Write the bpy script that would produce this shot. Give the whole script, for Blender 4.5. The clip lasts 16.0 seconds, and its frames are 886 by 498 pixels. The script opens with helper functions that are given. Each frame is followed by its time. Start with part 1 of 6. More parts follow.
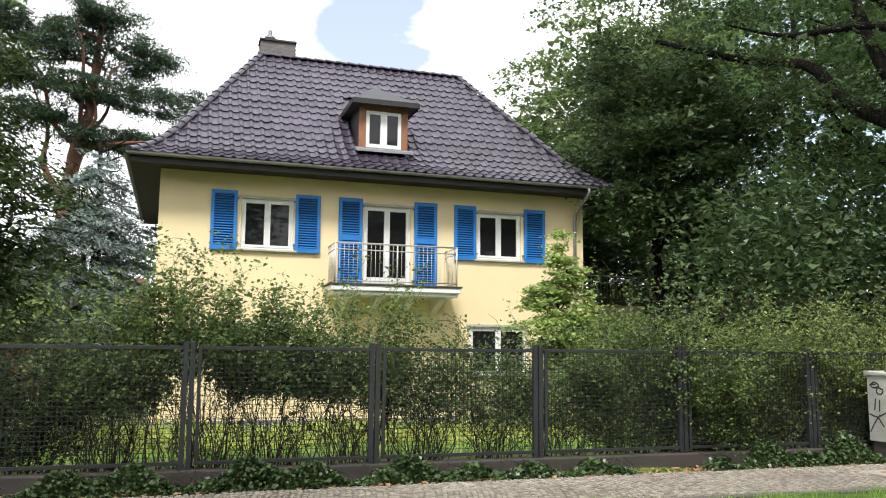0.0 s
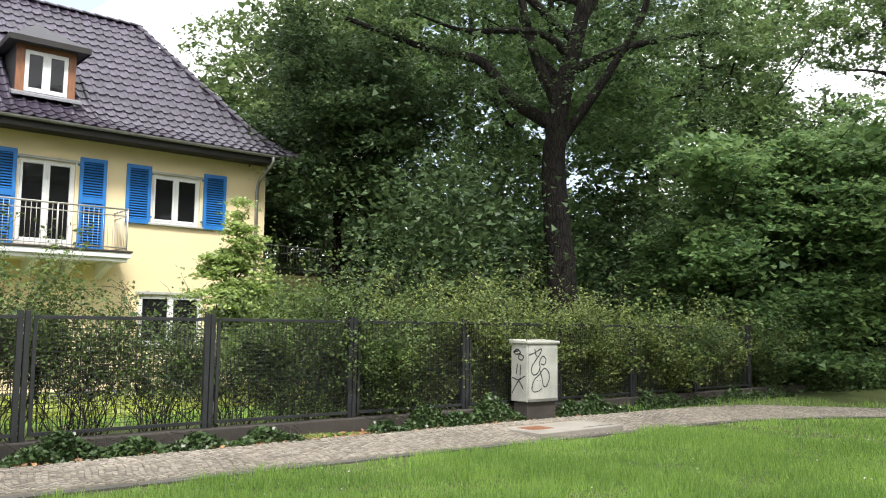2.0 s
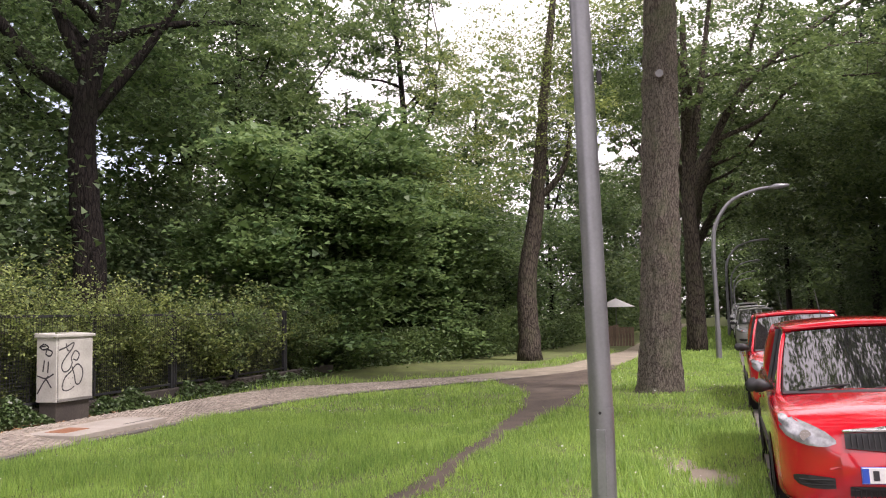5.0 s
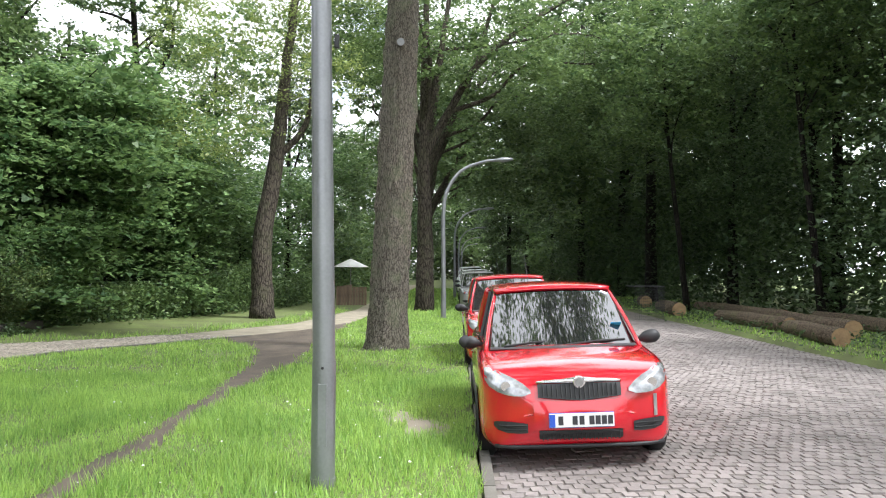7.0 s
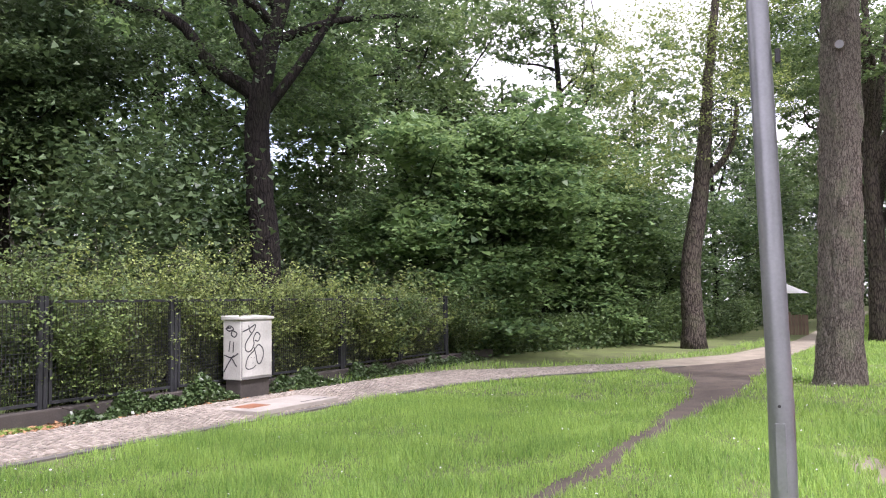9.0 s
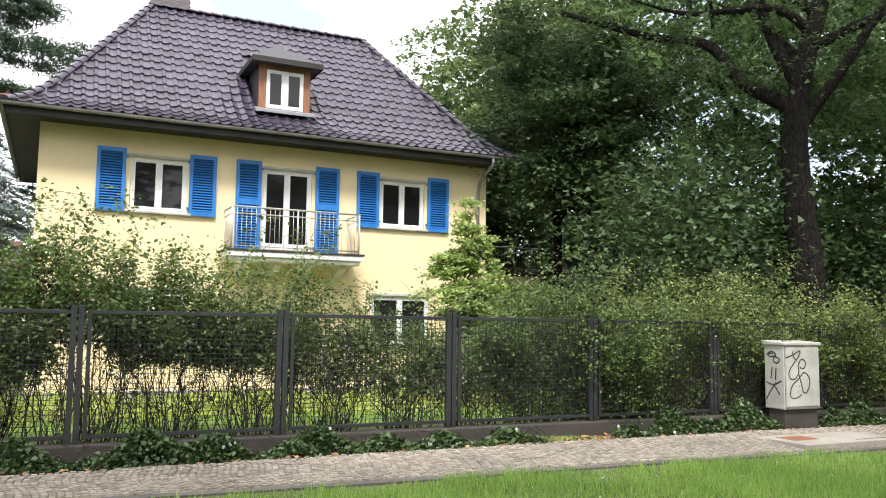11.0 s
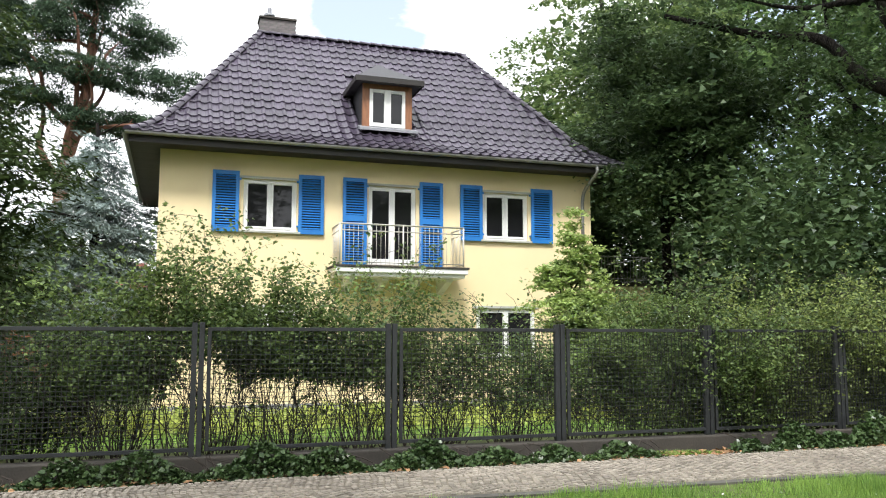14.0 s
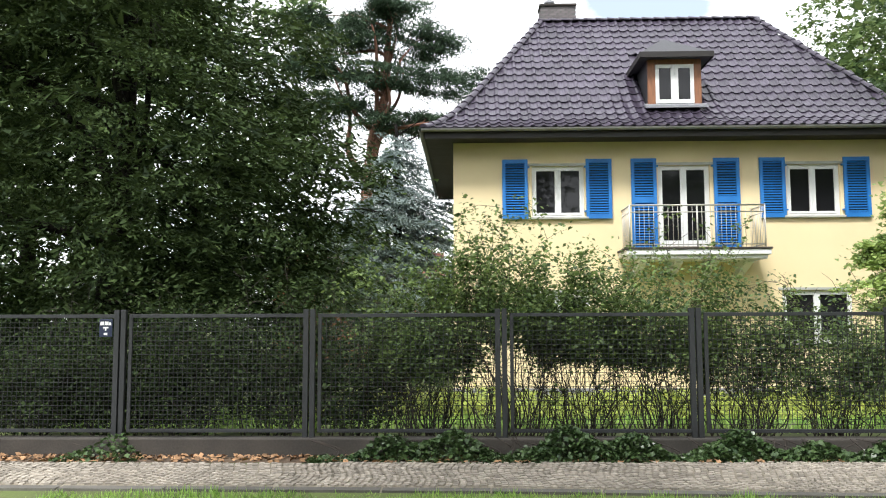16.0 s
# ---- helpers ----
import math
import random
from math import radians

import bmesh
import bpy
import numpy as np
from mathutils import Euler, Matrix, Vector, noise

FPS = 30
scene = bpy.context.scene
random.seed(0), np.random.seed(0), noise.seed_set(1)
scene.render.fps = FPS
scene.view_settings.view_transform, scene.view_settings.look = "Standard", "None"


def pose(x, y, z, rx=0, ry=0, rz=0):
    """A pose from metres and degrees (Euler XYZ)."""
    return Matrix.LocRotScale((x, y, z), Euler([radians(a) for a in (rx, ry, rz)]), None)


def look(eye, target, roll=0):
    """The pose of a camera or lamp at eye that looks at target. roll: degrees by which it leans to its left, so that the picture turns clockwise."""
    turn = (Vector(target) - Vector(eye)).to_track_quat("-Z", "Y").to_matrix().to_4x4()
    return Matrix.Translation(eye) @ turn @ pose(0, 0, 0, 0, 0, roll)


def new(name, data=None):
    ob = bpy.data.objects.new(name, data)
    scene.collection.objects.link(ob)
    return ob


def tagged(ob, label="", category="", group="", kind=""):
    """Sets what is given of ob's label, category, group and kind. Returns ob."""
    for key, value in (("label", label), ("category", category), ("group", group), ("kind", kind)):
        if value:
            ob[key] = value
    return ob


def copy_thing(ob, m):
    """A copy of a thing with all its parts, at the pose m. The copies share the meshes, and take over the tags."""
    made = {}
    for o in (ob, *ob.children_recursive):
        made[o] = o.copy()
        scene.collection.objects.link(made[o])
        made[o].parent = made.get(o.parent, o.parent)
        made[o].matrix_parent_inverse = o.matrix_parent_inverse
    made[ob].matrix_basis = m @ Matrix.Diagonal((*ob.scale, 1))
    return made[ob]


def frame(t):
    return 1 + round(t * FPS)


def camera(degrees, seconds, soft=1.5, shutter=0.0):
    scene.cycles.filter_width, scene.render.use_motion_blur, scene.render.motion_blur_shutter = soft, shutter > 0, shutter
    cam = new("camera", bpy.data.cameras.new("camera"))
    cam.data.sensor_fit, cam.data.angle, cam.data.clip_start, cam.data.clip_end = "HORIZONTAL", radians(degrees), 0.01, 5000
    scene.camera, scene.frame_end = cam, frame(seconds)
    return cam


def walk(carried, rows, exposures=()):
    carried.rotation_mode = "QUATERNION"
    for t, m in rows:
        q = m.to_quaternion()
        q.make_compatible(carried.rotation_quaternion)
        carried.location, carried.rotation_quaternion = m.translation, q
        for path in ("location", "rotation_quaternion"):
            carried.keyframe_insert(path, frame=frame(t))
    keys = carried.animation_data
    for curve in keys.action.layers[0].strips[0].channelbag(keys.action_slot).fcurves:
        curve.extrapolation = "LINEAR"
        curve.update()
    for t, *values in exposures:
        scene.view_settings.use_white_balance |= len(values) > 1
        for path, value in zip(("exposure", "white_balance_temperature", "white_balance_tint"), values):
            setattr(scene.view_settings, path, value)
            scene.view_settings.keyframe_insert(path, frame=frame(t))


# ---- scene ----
cam = camera(56.84, 16.0, soft=1.1)
PATH = [
    (0.0, pose(0.001, 0.000, 1.617, 97.22, -0.45, -18.04)),
    (0.5, pose(-0.021, -0.050, 1.594, 96.78, -0.71, -20.74)),
    (1.0, pose(-0.006, -0.020, 1.604, 96.24, -1.09, -26.47)),
    (1.5, pose(0.020, -0.016, 1.594, 95.79, -1.10, -32.93)),
    (2.0, pose(0.024, -0.046, 1.610, 95.36, -0.73, -40.16)),
    (2.5, pose(0.040, -0.043, 1.597, 95.14, -1.02, -46.45)),
    (3.0, pose(0.000, 0.031, 1.585, 94.32, -0.99, -51.42)),
    (3.5, pose(-0.019, 0.104, 1.598, 94.61, -0.30, -54.70)),
    (4.0, pose(0.081, 0.239, 1.588, 95.44, -0.08, -60.31)),
    (4.5, pose(0.063, 0.315, 1.579, 95.27, 0.75, -66.90)),
    (5.0, pose(0.006, 0.340, 1.563, 94.53, 1.20, -72.44)),
    (5.2, pose(-0.002, 0.337, 1.558, 94.01, 0.95, -74.82)),
    (5.6, pose(-0.025, 0.321, 1.558, 93.41, 0.61, -79.81)),
    (6.0, pose(-0.048, 0.305, 1.558, 92.72, 0.18, -84.71)),
    (6.4, pose(-0.071, 0.288, 1.559, 92.08, -0.20, -88.66)),
    (6.8, pose(-0.093, 0.272, 1.559, 91.60, -0.42, -90.82)),
    (7.3, pose(-0.122, 0.252, 1.559, 91.45, -0.24, -89.71)),
    (7.5, pose(-0.162, 0.260, 1.575, 91.58, 0.16, -88.22)),
    (8.0, pose(-0.108, 0.291, 1.561, 92.31, 0.31, -80.71)),
    (8.5, pose(-0.074, 0.348, 1.563, 93.20, 0.91, -71.05)),
    (9.0, pose(-0.097, 0.396, 1.585, 93.65, 0.80, -61.63)),
    (9.5, pose(-0.087, 0.384, 1.580, 94.22, 0.59, -51.48)),
    (10.0, pose(-0.108, 0.441, 1.608, 94.66, 0.19, -41.64)),
    (10.2, pose(-0.084, 0.473, 1.565, 94.98, -0.20, -37.97)),
    (10.6, pose(-0.088, 0.472, 1.566, 95.21, -0.54, -31.17)),
    (11.0, pose(-0.092, 0.471, 1.568, 95.30, -0.78, -25.56)),
    (11.4, pose(-0.097, 0.470, 1.569, 95.33, -0.91, -21.30)),
    (11.8, pose(-0.101, 0.468, 1.570, 95.36, -0.93, -18.54)),
    (12.3, pose(-0.106, 0.467, 1.572, 95.51, -0.80, -17.46)),
    (12.5, pose(-0.109, 0.467, 1.574, 95.71, -0.62, -17.59)),
    (13.0, pose(-0.104, 0.472, 1.573, 96.17, -0.14, -18.47)),
    (13.5, pose(-0.103, 0.454, 1.571, 96.44, -0.04, -18.47)),
    (14.0, pose(-0.098, 0.488, 1.571, 96.11, -0.03, -18.18)),
    (14.5, pose(-0.100, 0.502, 1.578, 95.61, 0.11, -18.12)),
    (15.0, pose(-0.128, 0.442, 1.564, 95.47, 0.21, -14.38)),
    (15.5, pose(-0.149, 0.480, 1.582, 95.16, 0.19, -6.67)),
    (16.0, pose(-0.211, 0.548, 1.581, 95.05, 0.18, 1.67)),
]
EXPOSURES = [
    (0.0, 0.73, 6250, 10), (1.5, 0.89, 6250, 10), (2.5, 1.05, 6180, 14), (3.5, 1.12, 6080, 24), (4.0, 1.0, 6350, 26), (4.5, 0.9, 6530, 31), (5.2, 0.87, 6530, 29),
    (7.3, 1.45, 5950, 10), (8.0, 1.5, 6000, 13), (8.5, 1.45, 6030, 20), (9.0, 1.33, 5960, 30), (9.5, 1.2, 6000, 33), (10.2, 1.13, 6250, 23), (12.3, 0.9, 6200, 10), (14.0, 0.89, 6150, 10), (15.0, 0.88, 6150, 10), (16.0, 0.84, 6100, 10)]
walk(cam, PATH, EXPOSURES)

# ---- world, sun, exposure ----
world = bpy.data.worlds.new("sky")
scene.world = world
world.use_nodes = True
wn, wl = world.node_tree.nodes, world.node_tree.links
wn.clear()
SUN_ELEV, SUN_AZ = 55.0, 205.0          # degrees; azimuth clockwise from +y
sky = wn.new("ShaderNodeTexSky")
sky.sky_type, sky.sun_disc = "NISHITA", False
sky.sun_elevation, sky.sun_rotation = radians(SUN_ELEV), radians(SUN_AZ)
coord = wn.new("ShaderNodeTexCoord")
cloud_map = wn.new("ShaderNodeMapping")
cloud_map.inputs["Scale"].default_value = (1.0, 1.0, 2.2)
cloud_map.inputs["Rotation"].default_value = (0, 0, radians(16.5))
cloud_map.inputs["Location"].default_value = (0.37, 0.11, 0.2)
cloud = wn.new("ShaderNodeTexNoise")
cloud.inputs["Scale"].default_value, cloud.inputs["Detail"].default_value = 3.2, 7.0
cloud.inputs["Roughness"].default_value = 0.55
ramp = wn.new("ShaderNodeValToRGB")
ramp.color_ramp.elements[0].position, ramp.color_ramp.elements[1].position = 0.325, 0.42
white = wn.new("ShaderNodeRGB")
white.outputs[0].default_value = (10.5, 10.4, 10.2, 1)
mixc = wn.new("ShaderNodeMix")
mixc.data_type = "RGBA"
bg = wn.new("ShaderNodeBackground")
bg.inputs["Strength"].default_value = 0.11
wout = wn.new("ShaderNodeOutputWorld")
wl.new(coord.outputs["Generated"], cloud_map.inputs[0])
wl.new(cloud_map.outputs[0], cloud.inputs["Vector"])
# two breaks in the cloud, over the villa and over the gardens
thin = cloud.outputs["Fac"]
for toward, inner, wide, amount in (((.203, .90, .386), .9995, .003, .2), ((.68, .67, .31), .985, .007, .22)):
    dot, gap, less = wn.new("ShaderNodeVectorMath"), wn.new("ShaderNodeMapRange"), wn.new("ShaderNodeMath")
    dot.operation, less.operation = "DOT_PRODUCT", "SUBTRACT"
    dot.inputs[1].default_value = toward
    gap.inputs["From Min"].default_value, gap.inputs["From Max"].default_value = inner - wide, inner
    gap.inputs["To Max"].default_value = amount
    wl.new(coord.outputs["Generated"], dot.inputs[0])
    wl.new(dot.outputs["Value"], gap.inputs["Value"])
    wl.new(thin, less.inputs[0])
    wl.new(gap.outputs[0], less.inputs[1])
    thin = less.outputs[0]
wl.new(thin, ramp.inputs[0])
ramp.color_ramp.elements[0].color = (.28, .28, .28, 1)
wl.new(ramp.outputs[0], mixc.inputs[0])
wl.new(sky.outputs[0], mixc.inputs[6])
wl.new(white.outputs[0], mixc.inputs[7])
wl.new(mixc.outputs[2], bg.inputs["Color"])
wl.new(bg.outputs[0], wout.inputs["Surface"])

sun_data = bpy.data.lights.new("sun", "SUN")
sun_data.energy, sun_data.angle, sun_data.color = 2.9, radians(11), (1.0, 0.96, 0.9)
sun = new("sun", sun_data)
az, el = radians(SUN_AZ), radians(SUN_ELEV)
sun_dir = Vector((math.sin(az) * math.cos(el), math.cos(az) * math.cos(el), math.sin(el)))
sun.matrix_world = look(sun_dir * 60, (0, 0, 0))

# ---- materials ----
def nodes_of(name):
    m = bpy.data.materials.new(name)
    m.use_nodes = True
    n, l = m.node_tree.nodes, m.node_tree.links
    return m, n, l, n["Principled BSDF"]


def mat(name, c1, c2=None, rough=0.7, scale=4.0, fine=60.0, bump=0.2, metal=0.0, random_piece=0.0, island=0.0, coat=0.0, spec=0.5, stretch=(1, 1, 1), bump_dist=0.01):
    """Two colours mixed by coarse and fine noise, with a fine relief and a varied roughness."""
    m, n, l, p = nodes_of(name)
    c2 = c2 or tuple(c * 0.75 for c in c1)
    tc, mp = n.new("ShaderNodeTexCoord"), n.new("ShaderNodeMapping")
    mp.inputs["Scale"].default_value = stretch
    l.new(tc.outputs["Object"], mp.inputs[0])
    a, b = n.new("ShaderNodeTexNoise"), n.new("ShaderNodeTexNoise")
    a.inputs["Scale"].default_value, a.inputs["Detail"].default_value = scale, 6
    b.inputs["Scale"].default_value, b.inputs["Detail"].default_value = fine, 4
    l.new(mp.outputs[0], a.inputs["Vector"])
    l.new(mp.outputs[0], b.inputs["Vector"])
    add = n.new("ShaderNodeMath")
    add.operation = "MULTIPLY_ADD"
    add.inputs[1].default_value = 0.45
    l.new(b.outputs["Fac"], add.inputs[0])
    l.new(a.outputs["Fac"], add.inputs[2])
    ra = n.new("ShaderNodeValToRGB")
    ra.color_ramp.elements[0].position, ra.color_ramp.elements[1].position = 0.5, 0.95
    ra.color_ramp.elements[0].color, ra.color_ramp.elements[1].color = (*c2, 1), (*c1, 1)
    l.new(add.outputs[0], ra.inputs[0])
    col = ra.outputs[0]
    if random_piece or island:
        hsv = n.new("ShaderNodeHueSaturation")
        mr = n.new("ShaderNodeMapRange")
        amount = max(random_piece, island)
        mr.inputs["To Min"].default_value, mr.inputs["To Max"].default_value = 1 - amount, 1 + amount
        if random_piece:
            l.new(n.new("ShaderNodeObjectInfo").outputs["Random"], mr.inputs["Value"])
        else:
            l.new(n.new("ShaderNodeNewGeometry").outputs["Random Per Island"], mr.inputs["Value"])
        l.new(mr.outputs[0], hsv.inputs["Value"])
        l.new(col, hsv.inputs["Color"])
        col = hsv.outputs[0]
    l.new(col, p.inputs["Base Color"])
    rr = n.new("ShaderNodeMapRange")
    rr.inputs["To Min"].default_value, rr.inputs["To Max"].default_value = max(rough - 0.12, 0.02), min(rough + 0.12, 1)
    l.new(a.outputs["Fac"], rr.inputs["Value"])
    l.new(rr.outputs[0], p.inputs["Roughness"])
    p.inputs["Metallic"].default_value = metal
    p.inputs["Specular IOR Level"].default_value = spec
    p.inputs["Coat Weight"].default_value = coat
    if bump:
        bp = n.new("ShaderNodeBump")
        bp.inputs["Strength"].default_value, bp.inputs["Distance"].default_value = bump, bump_dist
        l.new(add.outputs[0], bp.inputs["Height"])
        l.new(bp.outputs[0], p.inputs["Normal"])
    return m


def leaf_mat(name, c1, c2, translucent=0.35, rough=0.45, spec=0.35):
    """Leaves: a colour of its own for each leaf, clumps lighter and darker, light coming through."""
    m, n, l, p = nodes_of(name)
    geo = n.new("ShaderNodeNewGeometry")
    tc = n.new("ShaderNodeTexCoord")
    noi = n.new("ShaderNodeTexNoise")
    noi.inputs["Scale"].default_value = 0.9
    l.new(tc.outputs["Object"], noi.inputs["Vector"])
    mixf = n.new("ShaderNodeMath")
    mixf.operation = "MULTIPLY_ADD"
    mixf.inputs[1].default_value = 0.85
    l.new(geo.outputs["Random Per Island"], mixf.inputs[0])
    sub = n.new("ShaderNodeMath")
    sub.operation = "SUBTRACT"
    sub.inputs[1].default_value = 0.4
    l.new(noi.outputs["Fac"], sub.inputs[0])
    l.new(sub.outputs[0], mixf.inputs[2])
    ra = n.new("ShaderNodeValToRGB")
    ra.color_ramp.elements[0].color, ra.color_ramp.elements[1].color = (*c2, 1), (*c1, 1)
    l.new(mixf.outputs[0], ra.inputs[0])
    l.new(ra.outputs[0], p.inputs["Base Color"])
    p.inputs["Roughness"].default_value = rough
    p.inputs["Specular IOR Level"].default_value = spec
    tr = n.new("ShaderNodeBsdfTranslucent")
    warm = n.new("ShaderNodeHueSaturation")
    warm.inputs["Hue"].default_value, warm.inputs["Value"].default_value = 0.485, 1.35
    l.new(ra.outputs[0], warm.inputs["Color"])
    l.new(warm.outputs[0], tr.inputs["Color"])
    mx = n.new("ShaderNodeMixShader")
    mx.inputs[0].default_value = translucent
    l.new(p.outputs[0], mx.inputs[1])
    l.new(tr.outputs[0], mx.inputs[2])
    l.new(mx.outputs[0], n["Material Output"].inputs["Surface"])
    return m


def bark_mat(name, ridge, furrow, scale, tall):
    """Bark: plates drawn out along the trunk with dark furrows between, lichen on some of the plates."""
    m, n, l, p = nodes_of(name)
    tc, mp = n.new("ShaderNodeTexCoord"), n.new("ShaderNodeMapping")
    mp.inputs["Scale"].default_value = (1, 1, tall)
    l.new(tc.outputs["Object"], mp.inputs[0])
    warp = n.new("ShaderNodeTexNoise")
    warp.inputs["Scale"].default_value, warp.inputs["Detail"].default_value = scale * .6, 4
    l.new(mp.outputs[0], warp.inputs["Vector"])
    push = n.new("ShaderNodeMix")
    push.data_type = "VECTOR"
    push.inputs[0].default_value = .09
    l.new(mp.outputs[0], push.inputs[4])
    l.new(warp.outputs["Color"], push.inputs[5])
    cell = n.new("ShaderNodeTexVoronoi")
    cell.feature = "DISTANCE_TO_EDGE"
    cell.inputs["Scale"].default_value = scale
    l.new(push.outputs[1], cell.inputs["Vector"])
    grain = n.new("ShaderNodeTexNoise")
    grain.inputs["Scale"].default_value, grain.inputs["Detail"].default_value = scale * 5, 5
    l.new(mp.outputs[0], grain.inputs["Vector"])
    high = n.new("ShaderNodeMapRange")
    high.inputs["From Max"].default_value = .16
    l.new(cell.outputs["Distance"], high.inputs["Value"])
    both = n.new("ShaderNodeMath")
    both.operation = "MULTIPLY"
    l.new(high.outputs[0], both.inputs[0])
    l.new(grain.outputs["Fac"], both.inputs[1])
    ra = n.new("ShaderNodeValToRGB")
    ra.color_ramp.elements[0].position, ra.color_ramp.elements[1].position = .08, .62
    ra.color_ramp.elements[0].color, ra.color_ramp.elements[1].color = (*furrow, 1), (*ridge, 1)
    l.new(both.outputs[0], ra.inputs[0])
    patch = n.new("ShaderNodeTexNoise")
    patch.inputs["Scale"].default_value, patch.inputs["Detail"].default_value = 2.2, 6
    l.new(tc.outputs["Object"], patch.inputs["Vector"])
    pr_ = n.new("ShaderNodeMapRange")
    pr_.inputs["From Min"].default_value, pr_.inputs["From Max"].default_value = .5, .72
    pr_.inputs["To Max"].default_value = .45
    l.new(patch.outputs["Fac"], pr_.inputs["Value"])
    moss = n.new("ShaderNodeMix")
    moss.data_type = "RGBA"
    moss.inputs[7].default_value = (ridge[0] * .8, ridge[1] * 1.05, ridge[2] * .7, 1)
    l.new(pr_.outputs[0], moss.inputs[0])
    l.new(ra.outputs[0], moss.inputs[6])
    l.new(moss.outputs[2], p.inputs["Base Color"])
    p.inputs["Roughness"].default_value = .95
    p.inputs["Specular IOR Level"].default_value = .2
    bp = n.new("ShaderNodeBump")
    bp.inputs["Strength"].default_value, bp.inputs["Distance"].default_value = 1.0, .05
    l.new(both.outputs[0], bp.inputs["Height"])
    l.new(bp.outputs[0], p.inputs["Normal"])
    return m


def glass_mat(name, spec):
    """Dark glass before an unlit inside: a smooth mirror-like skin over near black."""
    m, n, l, p = nodes_of(name)
    p.inputs["Base Color"].default_value = (0.012, 0.012, 0.013, 1)
    p.inputs["Roughness"].default_value = 0.03
    p.inputs["Specular IOR Level"].default_value = spec
    p.inputs["Coat Weight"].default_value = spec
    p.inputs["Coat Roughness"].default_value = 0.02
    p.inputs["Coat IOR"].default_value = 1.7
    wob, bp = n.new("ShaderNodeTexNoise"), n.new("ShaderNodeBump")
    wob.inputs["Scale"].default_value = 1.5
    bp.inputs["Strength"].default_value, bp.inputs["Distance"].default_value = 0.05, 0.02
    l.new(wob.outputs["Fac"], bp.inputs["Height"])
    l.new(bp.outputs[0], p.inputs["Normal"])
    return m


M = {}
M["ground"] = mat("soil_and_turf", (0.13, 0.17, 0.045), (0.075, 0.085, 0.03), 0.95, 1.2, 40, 0.5)
M["road_bed"] = mat("road_bed", (0.20, 0.18, 0.155), (0.12, 0.105, 0.09), 0.95, 2, 60, 0.4)
M["road_stone"] = mat("road_cobble", (0.26, 0.228, 0.215), (0.16, 0.14, 0.13), 0.8, 1.2, 30, 0.6, random_piece=0.16)
M["road_stone_far"] = mat("road_cobble_far", (0.26, 0.228, 0.215), (0.16, 0.14, 0.13), 0.8, 1.2, 30, 0.6, island=0.16)
M["path_stone"] = mat("pavement_mosaic", (0.39, 0.345, 0.285), (0.25, 0.22, 0.18), 0.88, 1.2, 50, 0.4, random_piece=0.28)
M["path_stone_far"] = mat("pavement_mosaic_far", (0.39, 0.345, 0.285), (0.25, 0.22, 0.18), 0.88, 1.2, 50, 0.4, island=0.28)
M["path_bed"] = mat("pavement_sand", (0.30, 0.265, 0.20), (0.17, 0.145, 0.105), 0.95, 2, 70, 0.5)
M["kerb"] = mat("kerb_stone", (0.15, 0.14, 0.12), (0.09, 0.083, 0.07), 0.9, 2, 60, 0.4, random_piece=0.15)
M["dirt"] = mat("trodden_dirt", (0.12, 0.094, 0.07), (0.05, 0.038, 0.028), 0.95, 2.5, 35, 0.7)
M["litter_soil"] = mat("leafy_soil", (0.13, 0.085, 0.05), (0.06, 0.042, 0.028), 0.95, 3, 40, 0.8)
M["dry_leaf"] = mat("dry_leaf", (0.38, 0.22, 0.11), (0.2, 0.11, 0.05), 0.8, 5, 40, 0.1, island=0.4)
M["render_yellow"] = mat("yellow_render", (0.85, 0.70, 0.43), (0.79, 0.64, 0.375), 0.9, 0.6, 180, 0.25, bump_dist=0.004)
M["plinth"] = mat("grey_plinth", (0.30, 0.30, 0.31), (0.2, 0.2, 0.21), 0.85, 2, 90, 0.3)
M["white"] = mat("white_paint", (0.80, 0.80, 0.78), (0.72, 0.72, 0.70), 0.45, 3, 60, 0.05)
M["glass"] = glass_mat("dark_window_glass", .22)
M["car_glass"] = glass_mat("car_glass", 1.0)
M["blue"] = mat("blue_shutter_paint", (0.025, 0.195, 0.54), (0.018, 0.15, 0.45), 0.5, 3, 80, 0.12, random_piece=0.08)
M["tile"] = mat("plum_roof_tile", (0.068, 0.056, 0.080), (0.036, 0.029, 0.043), 0.32, 1.5, 70, 0.15, random_piece=0.28)
M["tile_far"] = mat("plum_roof_tile_far", (0.068, 0.056, 0.080), (0.036, 0.029, 0.043), 0.32, 1.5, 70, 0.15, island=0.28)
# near-black eaves wood, also used as the shade between shutter slats
M["dark_wood_and_shade"] = mat("dark_eaves_wood_and_slat_shade", (0.022, 0.018, 0.015), (0.012, 0.010, 0.009), 0.6, 2, 40, 0.3, stretch=(1, 6, 6))
M["brown_wood"] = mat("brown_timber", (0.30, 0.13, 0.06), (0.18, 0.075, 0.035), 0.55, 3, 40, 0.25, stretch=(5, 5, 1))
M["slate"] = mat("slate", (0.05, 0.05, 0.054), (0.026, 0.026, 0.03), 0.6, 3, 50, 0.3, island=0.25)
M["zinc"] = mat("zinc", (0.36, 0.35, 0.34), (0.25, 0.245, 0.24), 0.5, 2, 40, 0.1, metal=0.7)
M["lead"] = mat("lead_flashing", (0.32, 0.33, 0.35), (0.22, 0.22, 0.24), 0.5, 4, 40, 0.2, metal=0.4)
M["clinker"] = mat("grey_chimney_brick", (0.17, 0.15, 0.15), (0.1, 0.088, 0.088), 0.8, 6, 60, 0.4, random_piece=0.2)
